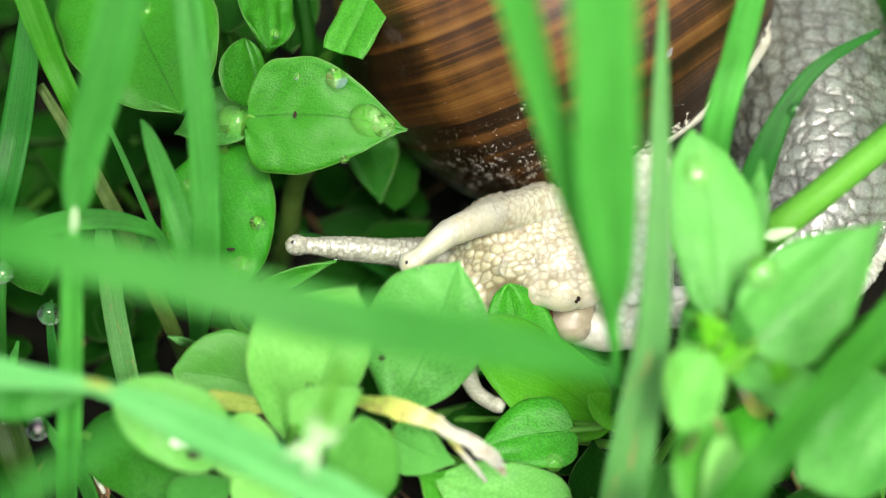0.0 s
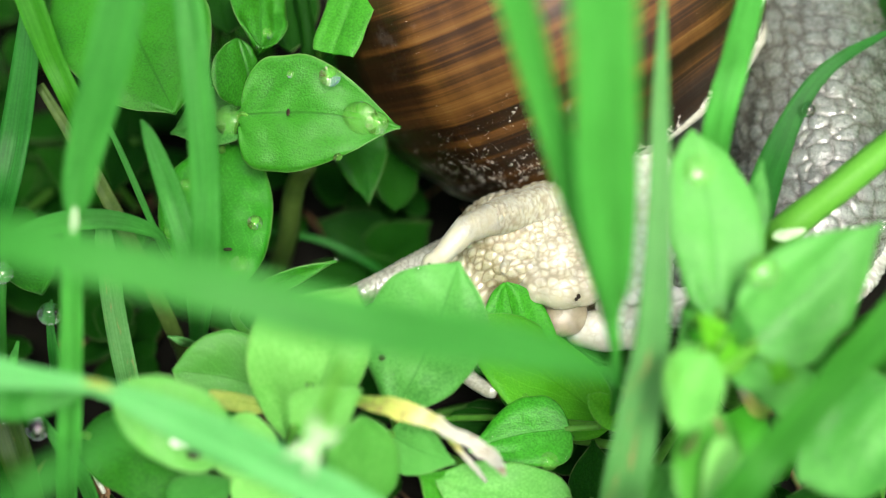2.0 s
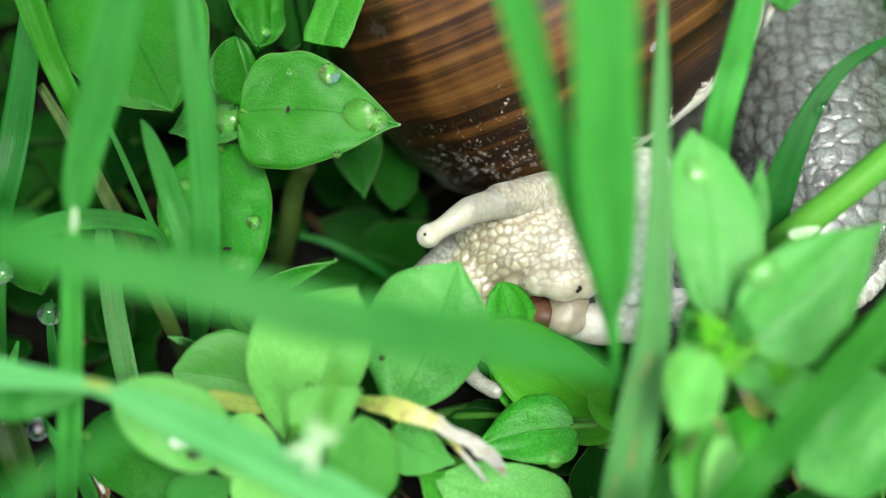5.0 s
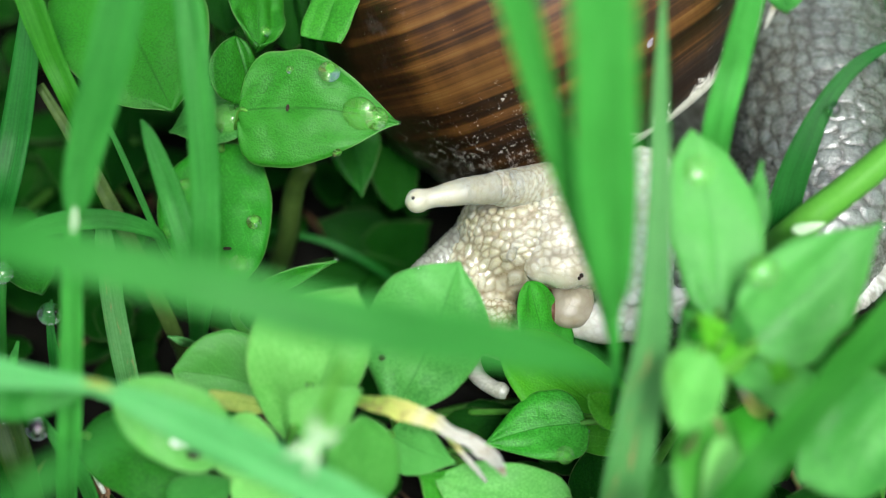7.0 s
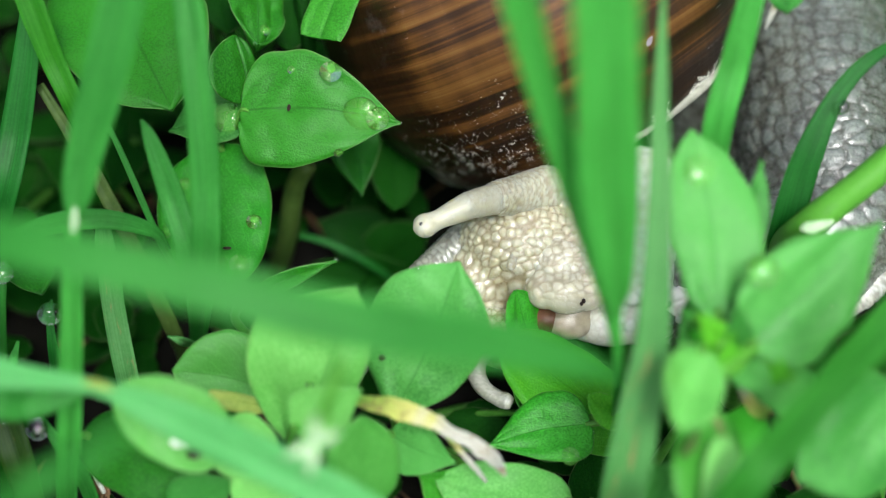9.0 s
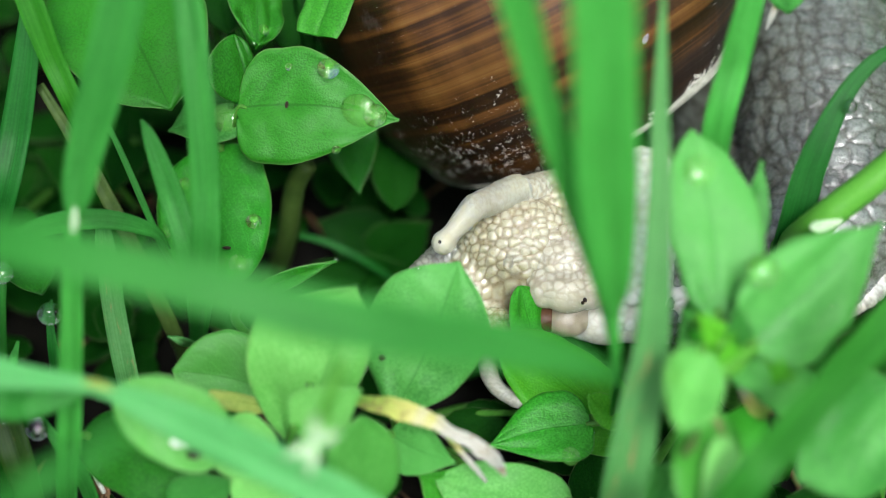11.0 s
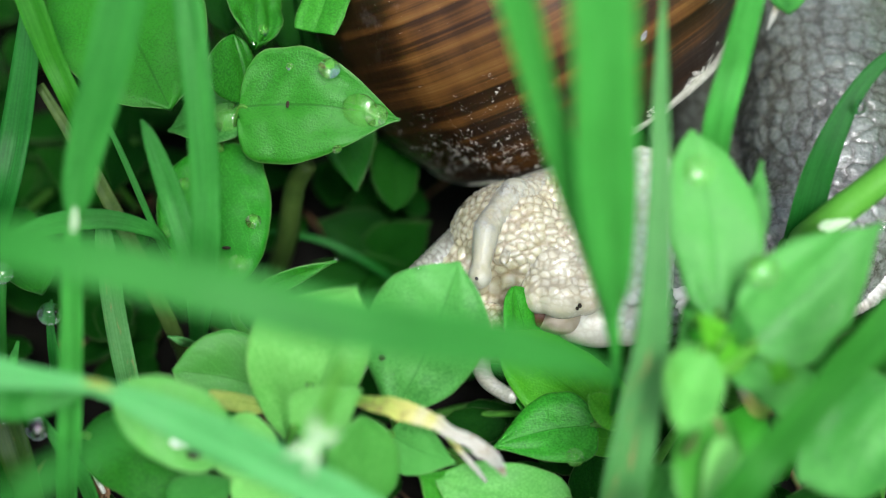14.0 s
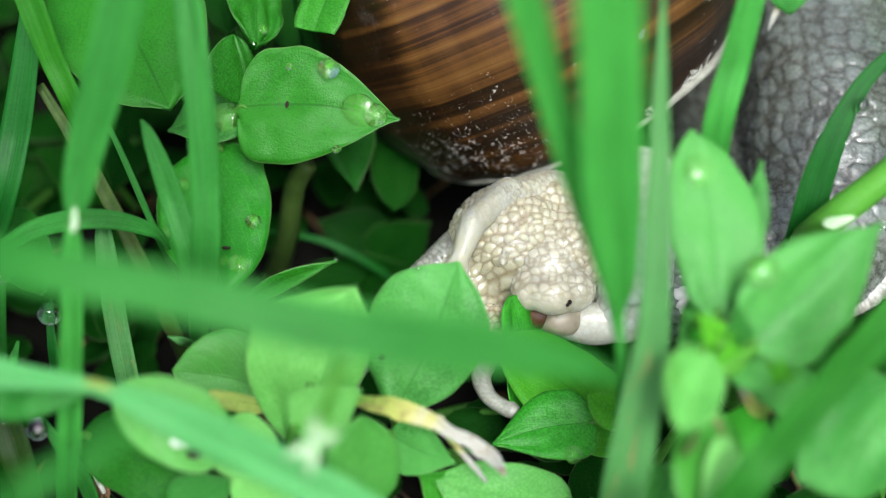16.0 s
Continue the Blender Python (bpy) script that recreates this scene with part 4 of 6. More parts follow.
# the weed at the lower border
weed = plant((-25.27, 64.23, -0.59), "green chickweed plant with soft broad leaves")
leaf_soft = grow(weed, (-15.71, 52.88, 23.83), (-23.72, 55.31, 28.48), 6.0, (0.1, -0.55, 0.8), M_LEAF_SOFT, form="round", seed=32, lop=0.0, bow=0.0, wave=0.06)
part("petal_scrap", leaf((-19.58, 52.58, 25.93), (-18.4, 52.21, 25.62), 0.7, (0, -0.64, 0.77), seed=74, wave=0.1), M_WHITE, leaf_soft, (-19.58, 52.58, 25.93), "fallen white petal")
part("dirt_speck", ellipsoid(bmesh.new(), (-17.9, 51.94, 25.13), (0.62, 0.45, 0.25), rings=8, sides=12), M_SPECK, leaf_soft, (-17.9, 51.94, 25.13), "dark fleck of dirt")
grow(weed, (-28.9, 59.22, 16.09), (-18.1, 54.04, 16.97), 6.6, (0.1, -0.55, 0.8), M_LEAF_DIM, form="round", seed=33)
grow(weed, (-15.69, 51.69, 17.61), (-10.21, 51.81, 21.62), 5.4, (0.1, -0.55, 0.8), M_LEAF_PALE, seed=34)
grow(weed, (-21.26, 52.69, 15.84), (-15.69, 53.35, 19), 4.0, (0.1, -0.55, 0.8), M_LEAF_YOUNG, seed=35)
grow(weed, (-17.41, 55.99, 21.22), (-10.94, 51.29, 22.5), 5.0, (0.1, -0.55, 0.8), M_LEAF_PALE, seed=36)
# the sprig before the foot
weed = plant((26, 69.51, 6.45), "light green chickweed sprig with dewy leaves")
leaf_tall = grow(weed, (19.7, 58.74, 32.15), (18.15, 70.94, 39.0), 6.6, (0.1, -0.75, 0.6), M_LEAF_YOUNG, form="round", lop=0.1, bow=0.035, seed=37, fold=0.02, wave=0.05, kink=(21.06, 58.77, 26.95))
dew(leaf_tall, (18.62, 67.39, 38.49), 1.4, flat=0.06)
grow(weed, (22.5, 64.56, 33.11), (23.5, 69.75, 37.07), 2.3, (0.3, -0.75, 0.6), M_LEAF_YOUNG, seed=38, fold=0.3, kink=(21.68, 60.05, 28.03))
leaf_wide = grow(weed, (21.52, 56.43, 32.04), (31.2, 63.74, 36.86), 8.5, (0.1, -0.75, 0.6), M_LEAF_YOUNG, seed=39, form="ovate", lop=0.0, bow=0.0, wave=0.05, fold=0.05, pucker=0.006, kink=(21.39, 57.96, 28.09))
dew(leaf_wide, (22.28, 59.83, 36.19), 1.3, flat=0.4)
leaf_disc = grow(weed, (17.69, 54.55, 34.37), (15.67, 48.68, 33.36), 4.3, (0.1, -0.6, 0.8), M_LEAF_SOFT, form="blunt", seed=40, fold=0.02, cup=-0.6, wave=0.08)
dew(leaf_disc, (15.23, 51.48, 35.71), 1.2, flat=0.35)
worn = grow(weed, (19.02, 53.05, 29.2), (16.7, 45.58, 28.15), 5.2, (0.1, -0.6, 0.8), M_LEAF_WORN, form="round", seed=41, fold=0.05)
part("brown_blotch", leaf((17.33, 50.03, 31.23), (16.08, 48.21, 31.01), 0.6, (0.1, -0.6, 0.8), form="blunt", seed=76, wave=0.15), M_STEM_BROWN, worn, (16.7, 49.12, 31.12), "brownish withered blotch")
grow(weed, (23.84, 56.04, 23.87), (18.55, 50.78, 23.37), 4.4, (0.1, -0.6, 0.8), M_LEAF, form="round", seed=49)
grow(weed, (19.71, 50.45, 29.63), (17.27, 44.8, 28.8), 2.6, (0.1, -0.7, 0.7), M_LEAF_PALE, form="ovate", seed=50, stalk=False)
grow(weed, (19.4, 61.38, 30.45), (16.79, 57.38, 31.0), 2.8, (0.1, -0.6, 0.8), M_LEAF_YOUNG, seed=43)
for base, tip, wide, mat, seed in (
        ((20.14, 56.42, 31.5), (17.76, 57.24, 34.8), 2.3, M_LEAF_FED, 95), ((20.7, 56.73, 31.76), (20.34, 57.71, 35.2), 2.0, M_LEAF_YOUNG, 96),
        ((20.87, 55.66, 32.17), (17.88, 53.78, 33.2), 2.2, M_LEAF_FED, 97), ((22.04, 56.45, 30.23), (24.6, 54.45, 31.15), 2.6, M_LEAF_FED, 98),
        ((19.68, 58.87, 29.64), (17.03, 59.3, 32.61), 2.4, M_LEAF_YOUNG, 99)):
    grow(weed, base, tip, wide, (0.1, -0.65, 0.7), mat, seed=seed, wave=0.1, fold=0.25, stalk=False)
grow(weed, (20.51, 56.83, 30.54), (17.32, 56.88, 33.18), 2.1, (0.1, -0.6, 0.8), M_LEAF, seed=91, stalk=False)
grow(weed, (20.83, 56.45, 30.23), (23.01, 53.49, 30.34), 2.8, (0.1, -0.6, 0.8), M_LEAF_YOUNG, seed=92, stalk=False)
grow(weed, (23.05, 58.19, 27.77), (26.53, 52.87, 28.53), 4.2, (0.1, -0.6, 0.8), M_LEAF_YOUNG, form="round", seed=44)
part("stem", tube([(*(19.81, 58.91, 30.98), 0.8), (*(21.05, 58.67, 28.17), 0.9), (*(23.95, 63.49, 17.07), 1.0), (*(26, 68.72, 5.79), 1.1)], 10, 16), M_STEM, weed, (21.05, 58.67, 28.17))
part("stem", tube([(*(25.38, 60.14, 30.7), 0.45), (*(22.02, 56.73, 31.76), 0.55), (*(19.01, 54.06, 32.13), 0.6), (*(16.56, 53.21, 30.76), 0.5)], 10, 16), M_STALK, weed, (22.02, 56.73, 31.76))
part("stem", tube([(*(18.11, 59.53, 31.5), 0.5), (*(19.09, 57.09, 32.07), 0.6), (*(20.53, 56.18, 31.29), 0.65), (*(22.22, 57.71, 27.36), 0.7), (*(24.88, 63.14, 16.77), 0.8)], 10, 16), M_STALK, weed, (19.09, 57.09, 32.07))
grow(weed, (13.98, 49.74, 20.68), (17.68, 50.7, 25.4), 4.2, (0.1, -0.6, 0.8), M_LEAF_YOUNG, form="round", seed=64)
weed = plant((41.26, 63.74, 4.22), "bright green chickweed leaves at the edge of the grass")
grow(weed, (32.74, 55.25, 28.43), (24.65, 48.79, 26.93), 8.0, (0.1, -0.6, 0.8), M_LEAF_YOUNG, form="round", seed=45, wave=0.1)
grow(weed, (36.02, 55.67, 10.51), (27.12, 54.37, 14.64), 5.4, (0.1, -0.6, 0.8), M_LEAF_SHADED, seed=46)

weed = plant((43.49, 142.26, 13.98), "green chickweed leaf hanging beside the shell")
leaf_above = grow(weed, (26.27, 91.58, 40.64), (26.71, 82.24, 40.63), 4.4, (0.1, -0.6, 0.8), M_LEAF_YOUNG, form="round", seed=47)
part("withered_tip", blade([(*(26.9, 85.23, 40.53), 0.3), (*(26.07, 83.49, 40.38), 0.45), (*(25.63, 82.74, 39.75), 0.4), (*(25.37, 82.3, 38.86), 0.15)], (0.1, -0.6, 0.8), 0.5), M_DEAD, leaf_above, (26.07, 83.49, 40.38), "dry yellow-brown tip")
# ---- grass ----


def tuft_of(root, label):
    return holder("grass_tuft", root, label, "grass", "grass tufts")


def grass(path, face=(0, -0.64, 0.77), mat=None, label="", keel=0.25, curl=0.0, at=None, **more):
    return part("blade", blade(path, face, keel, curl, **more), mat or M_GRASS, tuft, at or path[0][:3], label)


tuft = tuft_of((15.34, 66.22, 5), "tall green grass tuft in front of the shell")


low_tuft = tuft_of((-47.22, 62.19, 2.92), "low green grass tuft with arching, creased blades and drops")
tuft, middle_tuft = low_tuft, tuft
blade_across = grass([(*(-55.4, 72.6, 14.27), 4.4), (*(-34.43, 57.71, 43.55), 3.4), (*(-25.27, 48.18, 53.83), 2.6), (*(-14.44, 45.16, 53.9), 2.75), (*(-5.57, 44.07, 51.69), 2.9), (*(2.39, 44.94, 48.5), 2.8), (*(7.4, 45.84, 45.34), 1.9), (*(11.01, 46.59, 42.05), 0.2)], keel=0.12, at=(11.01, 46.59, 42.05))
tuft = middle_tuft
blade_tall = grass([(*(15.34, 66.22, 5), 1.0), (*(12.17, 55.34, 31.11), 0.7), (*(11.51, 55.66, 36.61), 0.8), (*(11.13, 55.71, 39.91), 2.2), (*(10.64, 56.23, 43.61), 3.1), (*(10.03, 57.49, 48.58), 3.9), (*(9.42, 59.58, 55.56), 3.7), (*(8.87, 61.74, 61.29), 3.6), (*(7.72, 63.69, 72.06), 0.3)], mat=M_GRASS_TALL, keel=0.45)
blade_lean = grass([(*(15.34, 66.22, 5), 1.0), (*(12.22, 55.91, 30.29), 0.5), (*(11.3, 56.87, 35.01), 0.7), (*(10.52, 57.71, 38.32), 1.2), (*(9.66, 58.45, 41.56), 1.9), (*(7.79, 59.82, 46.62), 2.0), (*(5.88, 61.75, 52.16), 2.0), (*(3.78, 63.89, 59.18), 2.2), (*(0.49, 66.15, 68.91), 0.3)], mat=M_GRASS_TALL, keel=0.4)
blade_thin = grass([(*(13.74, 54.6, 9.61), 3.4), (*(12.97, 50.15, 22.85), 3.3), (*(13.53, 52.02, 28.33), 3.1), (*(14.41, 55.67, 32.7), 2.5), (*(14.65, 59.26, 37.02), 2), (*(15.0, 64.07, 40.4), 1.6), (*(15.12, 68.67, 43.6), 1.2), (*(15.44, 73.93, 46.71), 0.6), (*(15.52, 76.37, 48.76), 0.2)], mat=M_GRASS_OLD, label="thin pointed grass blade with brown flecks", keel=0.35)
grass([(*(23.43, 75.02, 11.08), 2.0), (*(20.8, 73.19, 34.35), 2.3), (*(21.81, 76.28, 40.86), 2.2), (*(22.84, 79.23, 45.94), 1.8), (*(23.8, 82.94, 51.66), 0.3)], mat=M_GRASS_TALL)
tuft = tuft_of((28.51, 77.03, 10.16), "green grass stalks pushed aside by the snail foot")
blade_dark = grass([(*(28.51, 77.03, 10.16), 2.2), (*(27.44, 73.14, 23.86), 2.7), (*(28.31, 75.46, 29.72), 2.5), (*(30.09, 78.33, 33.44), 1.7), (*(31.89, 80.41, 35.18), 1.3), (*(34.06, 81.86, 36.4), 1), (*(38.11, 84.19, 37.05), 0.4)], mat=M_GRASS_DARK, label="dark green grass blade pushed aside by the snail", keel=0.15)
dew(blade_dark, (31.0, 78.18, 34.09), 0.62, flat=0.95)
stalk_light = part("stalk", tube([(*(28.06, 78.56, 14.05), 1.2), (*(27.8, 70.55, 28.22), 1.25), (*(31.75, 72.38, 31.05), 1.2), (*(35.74, 74.86, 33.14), 1.2), (*(43.69, 80.08, 36.21), 1.2)], 14, 24), M_STALK, tuft, (28.06, 78.56, 14.05), "thick light green grass stalk")
part("leaf_sheath", leaf((26.64, 67.94, 31.25), (29.05, 68.34, 31.58), 0.9, (0.1, -0.7, 0.6), seed=60, wave=0.2, fold=0.3), M_PETAL, stalk_light, (26.64, 67.94, 31.25), "pale torn sheath")
tuft = tuft_of((19.69, 52.79, -2.35), "broad green grass blades crossing a weed sprig")
grass([(*(17.5, 52.79, -2.35), 3.0), (*(18.45, 45.29, 27.91), 2.7), (*(21.5, 46.87, 34.45), 2.55), (*(24.7, 49.03, 38.87), 2.4), (*(28.0, 51.01, 43.15), 2.2), (*(33.63, 56.82, 48.02), 0.4)], mat=M_GRASS_DEEP, keel=0.45)
grass([(*(30.13, 62.58, 3.25), 1.4), (*(27.05, 55.25, 28.43), 1.3), (*(29.68, 57.17, 32.65), 1.2), (*(32.13, 59.29, 35.73), 0.8)], mat=M_GRASS_LIT)
# left clump
left_tuft = tuft = tuft_of((-22.92, 75, 5.84), "dense tuft of green grass blades, some withered and bent")
grass([(*(-34.46, 60.23, -3.94), 1.9), (*(-28.36, 55.0, 20.39), 1.8), (*(-27.42, 58.54, 27.28), 1.75), (*(-27.1, 61.14, 30.76), 1.6), (*(-26.79, 63.35, 33.92), 1.4), (*(-26.63, 64.69, 35.83), 1)], mat=M_GRASS_TALL, label="light green folded sheath of a grass blade", keel=0.7)
grass([(*(-26.52, 64.27, 36.0), 1), (*(-26.06, 65.8, 37.93), 2.2), (*(-25.53, 67.03, 39.62), 2.6), (*(-24.51, 68.75, 42.37), 3), (*(-23.5, 70.14, 44.84), 3.2), (*(-21.47, 73.69, 50.43), 3), (*(-18.84, 78.99, 58.8), 0.3)], label="bent green grass blade, its crease marked by a painted glint", keel=0.35)
bent = tuft.children[-1]
dew(bent, (-26.25, 63.86, 36.96), 0.65, flat=0.4)
# pale strip standing in for the highlight on the bent blade
part("fold", leaf((-26.22, 62.98, 36.75), (-26.05, 64.26, 38.08), 0.5, (0, -0.64, 0.77), form="round", seed=75), M_PETAL, bent, (-26.14, 63.6, 37.26), "whitish strip painted in for the glint at the fold")
grass([(*(-23.02, 75, 5.84), 1.6), (*(-18.89, 68.08, 26.15), 2.2), (*(-18.1, 70.85, 33.68), 2.2), (*(-18.35, 74.99, 39.77), 2.2), (*(-19.09, 80.02, 45.3), 2.0), (*(-20.47, 86.53, 52.07), 0.3)])
grass([(*(-22.92, 75, 5.84), 1.4), (*(-20.2, 69.62, 23.52), 1.9), (*(-21.64, 73.21, 29.14), 2.0), (*(-23.1, 75.97, 32.76), 1.2), (*(-23.9, 77.27, 33.86), 0.2)])
grass([(*(-33.19, 92.22, 2.02), 1.4), (*(-30.48, 82.33, 27.66), 1.7), (*(-32.12, 84.12, 34.38), 2.0), (*(-33.83, 87.16, 39.54), 2.1), (*(-36.88, 92.09, 46.28), 0.3)], mat=M_GRASS_LIT, label="sunlit yellow-green grass blade", keel=0.4)
grass([(*(-24.84, 76.51, 1.88), 1.3), (*(-24.47, 73.42, 12.35), 1.4), (*(-29.79, 80.69, 22.36), 1.3), (*(-34.62, 86.02, 29.44), 0.8)], mat=M_STEM_BROWN, label="withered brownish grass stem")
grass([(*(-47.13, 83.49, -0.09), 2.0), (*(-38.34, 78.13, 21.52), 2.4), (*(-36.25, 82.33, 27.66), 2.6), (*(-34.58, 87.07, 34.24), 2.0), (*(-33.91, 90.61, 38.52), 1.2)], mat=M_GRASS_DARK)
grass([(*(-50.08, 77.44, 7.89), 1.2), (*(-36.72, 72.6, 23.41), 1.3), (*(-32.39, 72.79, 26.18), 1.6), (*(-27.79, 73.22, 26.54), 1.6), (*(-24.17, 73.82, 24.43), 1.1), (*(-23.27, 74.6, 21.17), 0.2)])
grass([(*(-27.8, 68.5, 0.39), 1.6), (*(-26.31, 64.83, 14.28), 1.9), (*(-27.12, 68.37, 19.85), 1.9), (*(-28.01, 73.03, 23.77), 1.6), (*(-28.54, 75.49, 24.52), 0.4)], mat=M_GRASS_OLD, label="old greyish striped grass blade")
grass([(*(-25, 81.13, 8.37), 0.6), (*(-24.65, 76.64, 20.27), 0.6), (*(-27.84, 81.6, 27.04), 0.5), (*(-30.48, 85.28, 30.13), 0.15)])
tuft = low_tuft
creased = grass([(*(-57.25, 67.15, 4.47), 3.0), (*(-35.22, 53.74, 32.38), 3.0), (*(-27.3, 51.91, 34.76), 1.5), (*(-23.08, 51.42, 34.35), 1), (*(-20.17, 51.1, 32.78), 2), (*(-17.12, 50.05, 31.9), 2.7), (*(-13.35, 48.27, 31.71), 2.9), (*(-8.91, 46.16, 31.25), 2.8), (*(-4.63, 44.45, 29.81), 2.4), (*(-0.15, 42.45, 28.13), 0.4)], mat=M_GRASS_PALE, label="creased green grass blade with a brown fold", keel=0.3)
part("brown_crease", leaf((-23.75, 51.36, 35.09), (-21.83, 50.85, 34.92), 0.5, (0, -0.64, 0.77), form="round", seed=73), M_SCRAP, creased, (-22.25, 51.11, 34.87), "brown dried crease")
grass([(*(-52.79, 64.52, 4.87), 2.8), (*(-33.58, 53.2, 29.32), 2.6), (*(-28.51, 52.89, 30.37), 2.2), (*(-24.03, 54.42, 30.35), 0.5)])
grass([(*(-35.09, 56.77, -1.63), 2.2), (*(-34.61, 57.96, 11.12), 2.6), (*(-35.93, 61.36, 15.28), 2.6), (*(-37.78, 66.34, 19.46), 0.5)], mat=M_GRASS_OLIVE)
tip_low = grass([(*(-29.54, 57.36, 1.48), 1.4), (*(-29.17, 56.94, 12.87), 1.3), (*(-31.18, 58.87, 15.8), 0.9), (*(-32.37, 60.33, 17.03), 0.3)], label="small grass tip holding a water drop")
dew(tip_low, (-32.69, 59.57, 16.39), 0.95, flat=0.95)
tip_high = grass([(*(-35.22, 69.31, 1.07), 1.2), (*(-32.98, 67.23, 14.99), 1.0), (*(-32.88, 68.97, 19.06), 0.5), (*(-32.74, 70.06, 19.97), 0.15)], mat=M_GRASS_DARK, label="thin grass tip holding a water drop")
dew(tip_high, (-32.59, 68.51, 19.98), 1.0, flat=0.98)
grass([(*(-40.42, 68.23, 2.77), 1.2), (*(-37.36, 67.64, 12.72), 1.0), (*(-36.46, 69.15, 15.29), 0.3)])
grass([(*(-47.14, 54.91, 2.03), 4.0), (*(-23.32, 34.68, 47.72), 1.6), (*(-18.43, 33.59, 53.33), 1.2), (*(-15.76, 34.15, 55.11), 0.7), (*(-14.3, 34.82, 55.67), 0.2)])
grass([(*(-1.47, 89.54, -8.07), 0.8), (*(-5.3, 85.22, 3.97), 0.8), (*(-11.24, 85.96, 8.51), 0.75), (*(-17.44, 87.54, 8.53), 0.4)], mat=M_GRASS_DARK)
edge_blade = grass([(*(-41.81, 72.87, 1.44), 1.0), (*(-38.14, 71.39, 15.87), 0.8), (*(-37.4, 73.13, 19.93), 0.6), (*(-37.02, 75.34, 21.79), 0.15)])
dew(edge_blade, (-37.18, 72.35, 20.59), 0.95, flat=0.96)
grass([(*(-21.1, 73.83, 7.47), 0.9), (*(-21.45, 67.31, 17.66), 0.9), (*(-22.56, 66.48, 19.58), 0.2)], mat=M_GRASS_OLD, label="torn pale grass sheath")


# ---- fine dew on the sharply seen leaves and blades ----
mist = random.Random(11)


def sprinkle(host, count, low=0.10, high=0.24):
    """Tiny beads sitting on the upper face of a leaf or blade."""
    verts = host.data.vertices
    for _ in range(count):
        v = verts[mist.randrange(len(verts) // 2)]
        at = V(v.co) / MM + V(host["home"])
        r = mist.uniform(low, high)
        n = Vector(v.normal)
        if n.dot(EYEWARD) < 0:
            n = -n
        part("dew_drop", ellipsoid(bmesh.new(), at + n * r * 0.5, (r, r, r * 0.8), None, 6, 8), M_BEAD, host, at)


for host, count in ((leaf_big, 7), (leaf_main, 5), (leaf_wavy, 5), (leaf_round, 8), (leaf_curl, 3), (leaf_under, 3), (leaf_a, 5), (leaf_b, 5), (leaf_low, 5), (leaf_narrow, 3), (leaf_eaten, 6), (leaf_tall, 6), (leaf_wide, 6), (leaf_disc, 3), (blade_dark, 4), (tip_high, 2), (blade_thin, 3)):
    sprinkle(host, count)
for host in list(low_tuft.children)[1:] + list(left_tuft.children):
    sprinkle(host, 3, 0.10, 0.2)

# ---- withered bits and a small flower ----
dead = holder("withered_leaf", (-6.27, 58.36, 21.9), "curled yellow and brown withered leaf", "leaf")
part("leaf_blade", blade([(*(-8.17, 59.28, 21.37), 0.4), (*(-6.24, 58.27, 22.35), 0.9), (*(-4.03, 57.31, 23.11), 1.5), (*(-2.31, 56.72, 23.14), 1.6), (*(-0.69, 56.45, 22.39), 1.2), (*(0.68, 55.47, 22.35), 0.9), (*(2.29, 54.7, 22.23), 1.1), (*(3.5, 54.34, 21.14), 1.1), (*(4.31, 54.2, 19.72), 0.8), (*(4.7, 53.61, 19.22), 0.2)], (0.1, -0.7, 0.7), 0.6, 0.8, 80, ragged=0.4), M_DEAD, dead, (-6.24, 58.27, 22.35))
part("leaf_scrap", blade([(*(-0.69, 56.8, 21.38), 0.3), (*(0.7, 56.03, 19.94), 0.5), (*(1.65, 55.33, 19.36), 0.35), (*(2.62, 54.73, 18.34), 0.4), (*(3.34, 54.3, 17.19), 0.15)], (0.3, -0.7, 0.6), 1.0, 3.0, ragged=0.5), M_DEAD, dead, (0.7, 56.03, 19.94))
part("stalk", tube([(*(-7.72, 59.57, 20.31), 0.4), (*(-10.4, 62.07, 15.88), 0.4), (*(-14.83, 69.03, 3.44), 0.4)], 8, 12), M_LITTER, dead, (-8.07, 59.57, 20.31))
scrap = tagged(part("leaf_scrap", leaf((-13.67, 60.06, 18.76), (-18.36, 59.56, 20.95), 1.5, (0, -0.6, 0.8), form="cut", seed=71, wave=0.1), M_SCRAP, None, (-14.05, 60.03, 19.38)), "yellowed scrap of a dead leaf", "leaf")
root = holder("root_scrap", (-29.17, 59.54, 9.83), "pale torn rootlet lying among the stems", "root")
part("strand", tube([(*(-29.32, 59.76, 12.63), 0.2), (*(-29.07, 59.23, 11.53), 0.3), (*(-29.01, 58.76, 10.49), 0.25), (*(-28.6, 58.18, 8.7), 0.2)], 8, 16), M_WHITE, root, (-29.07, 59.23, 11.53))
part("husk", blade([(*(-29.23, 59.53, 10.48), 0.4), (*(-28.88, 58.99, 9.37), 1.3), (*(-28.65, 58.21, 7.42), 0.9)], (0.2, -0.6, 0.7), 0.6, 1.0, ragged=0.5), M_LITTER, root, (-28.88, 58.99, 9.37), "brown rotting husk")
bark = holder("dry_leaf", (23.98, 55.8, 24.32), "dry tan leaf crumpled among the leaves of a sprig", "leaf")
part("leaf_blade", leaf((23.98, 55.8, 24.32), (21.66, 57.93, 27.42), 1.9, (-0.4, -0.7, 0.5), seed=72, wave=0.2, fold=0.4), M_DEAD, bark, (23.98, 55.8, 24.32))

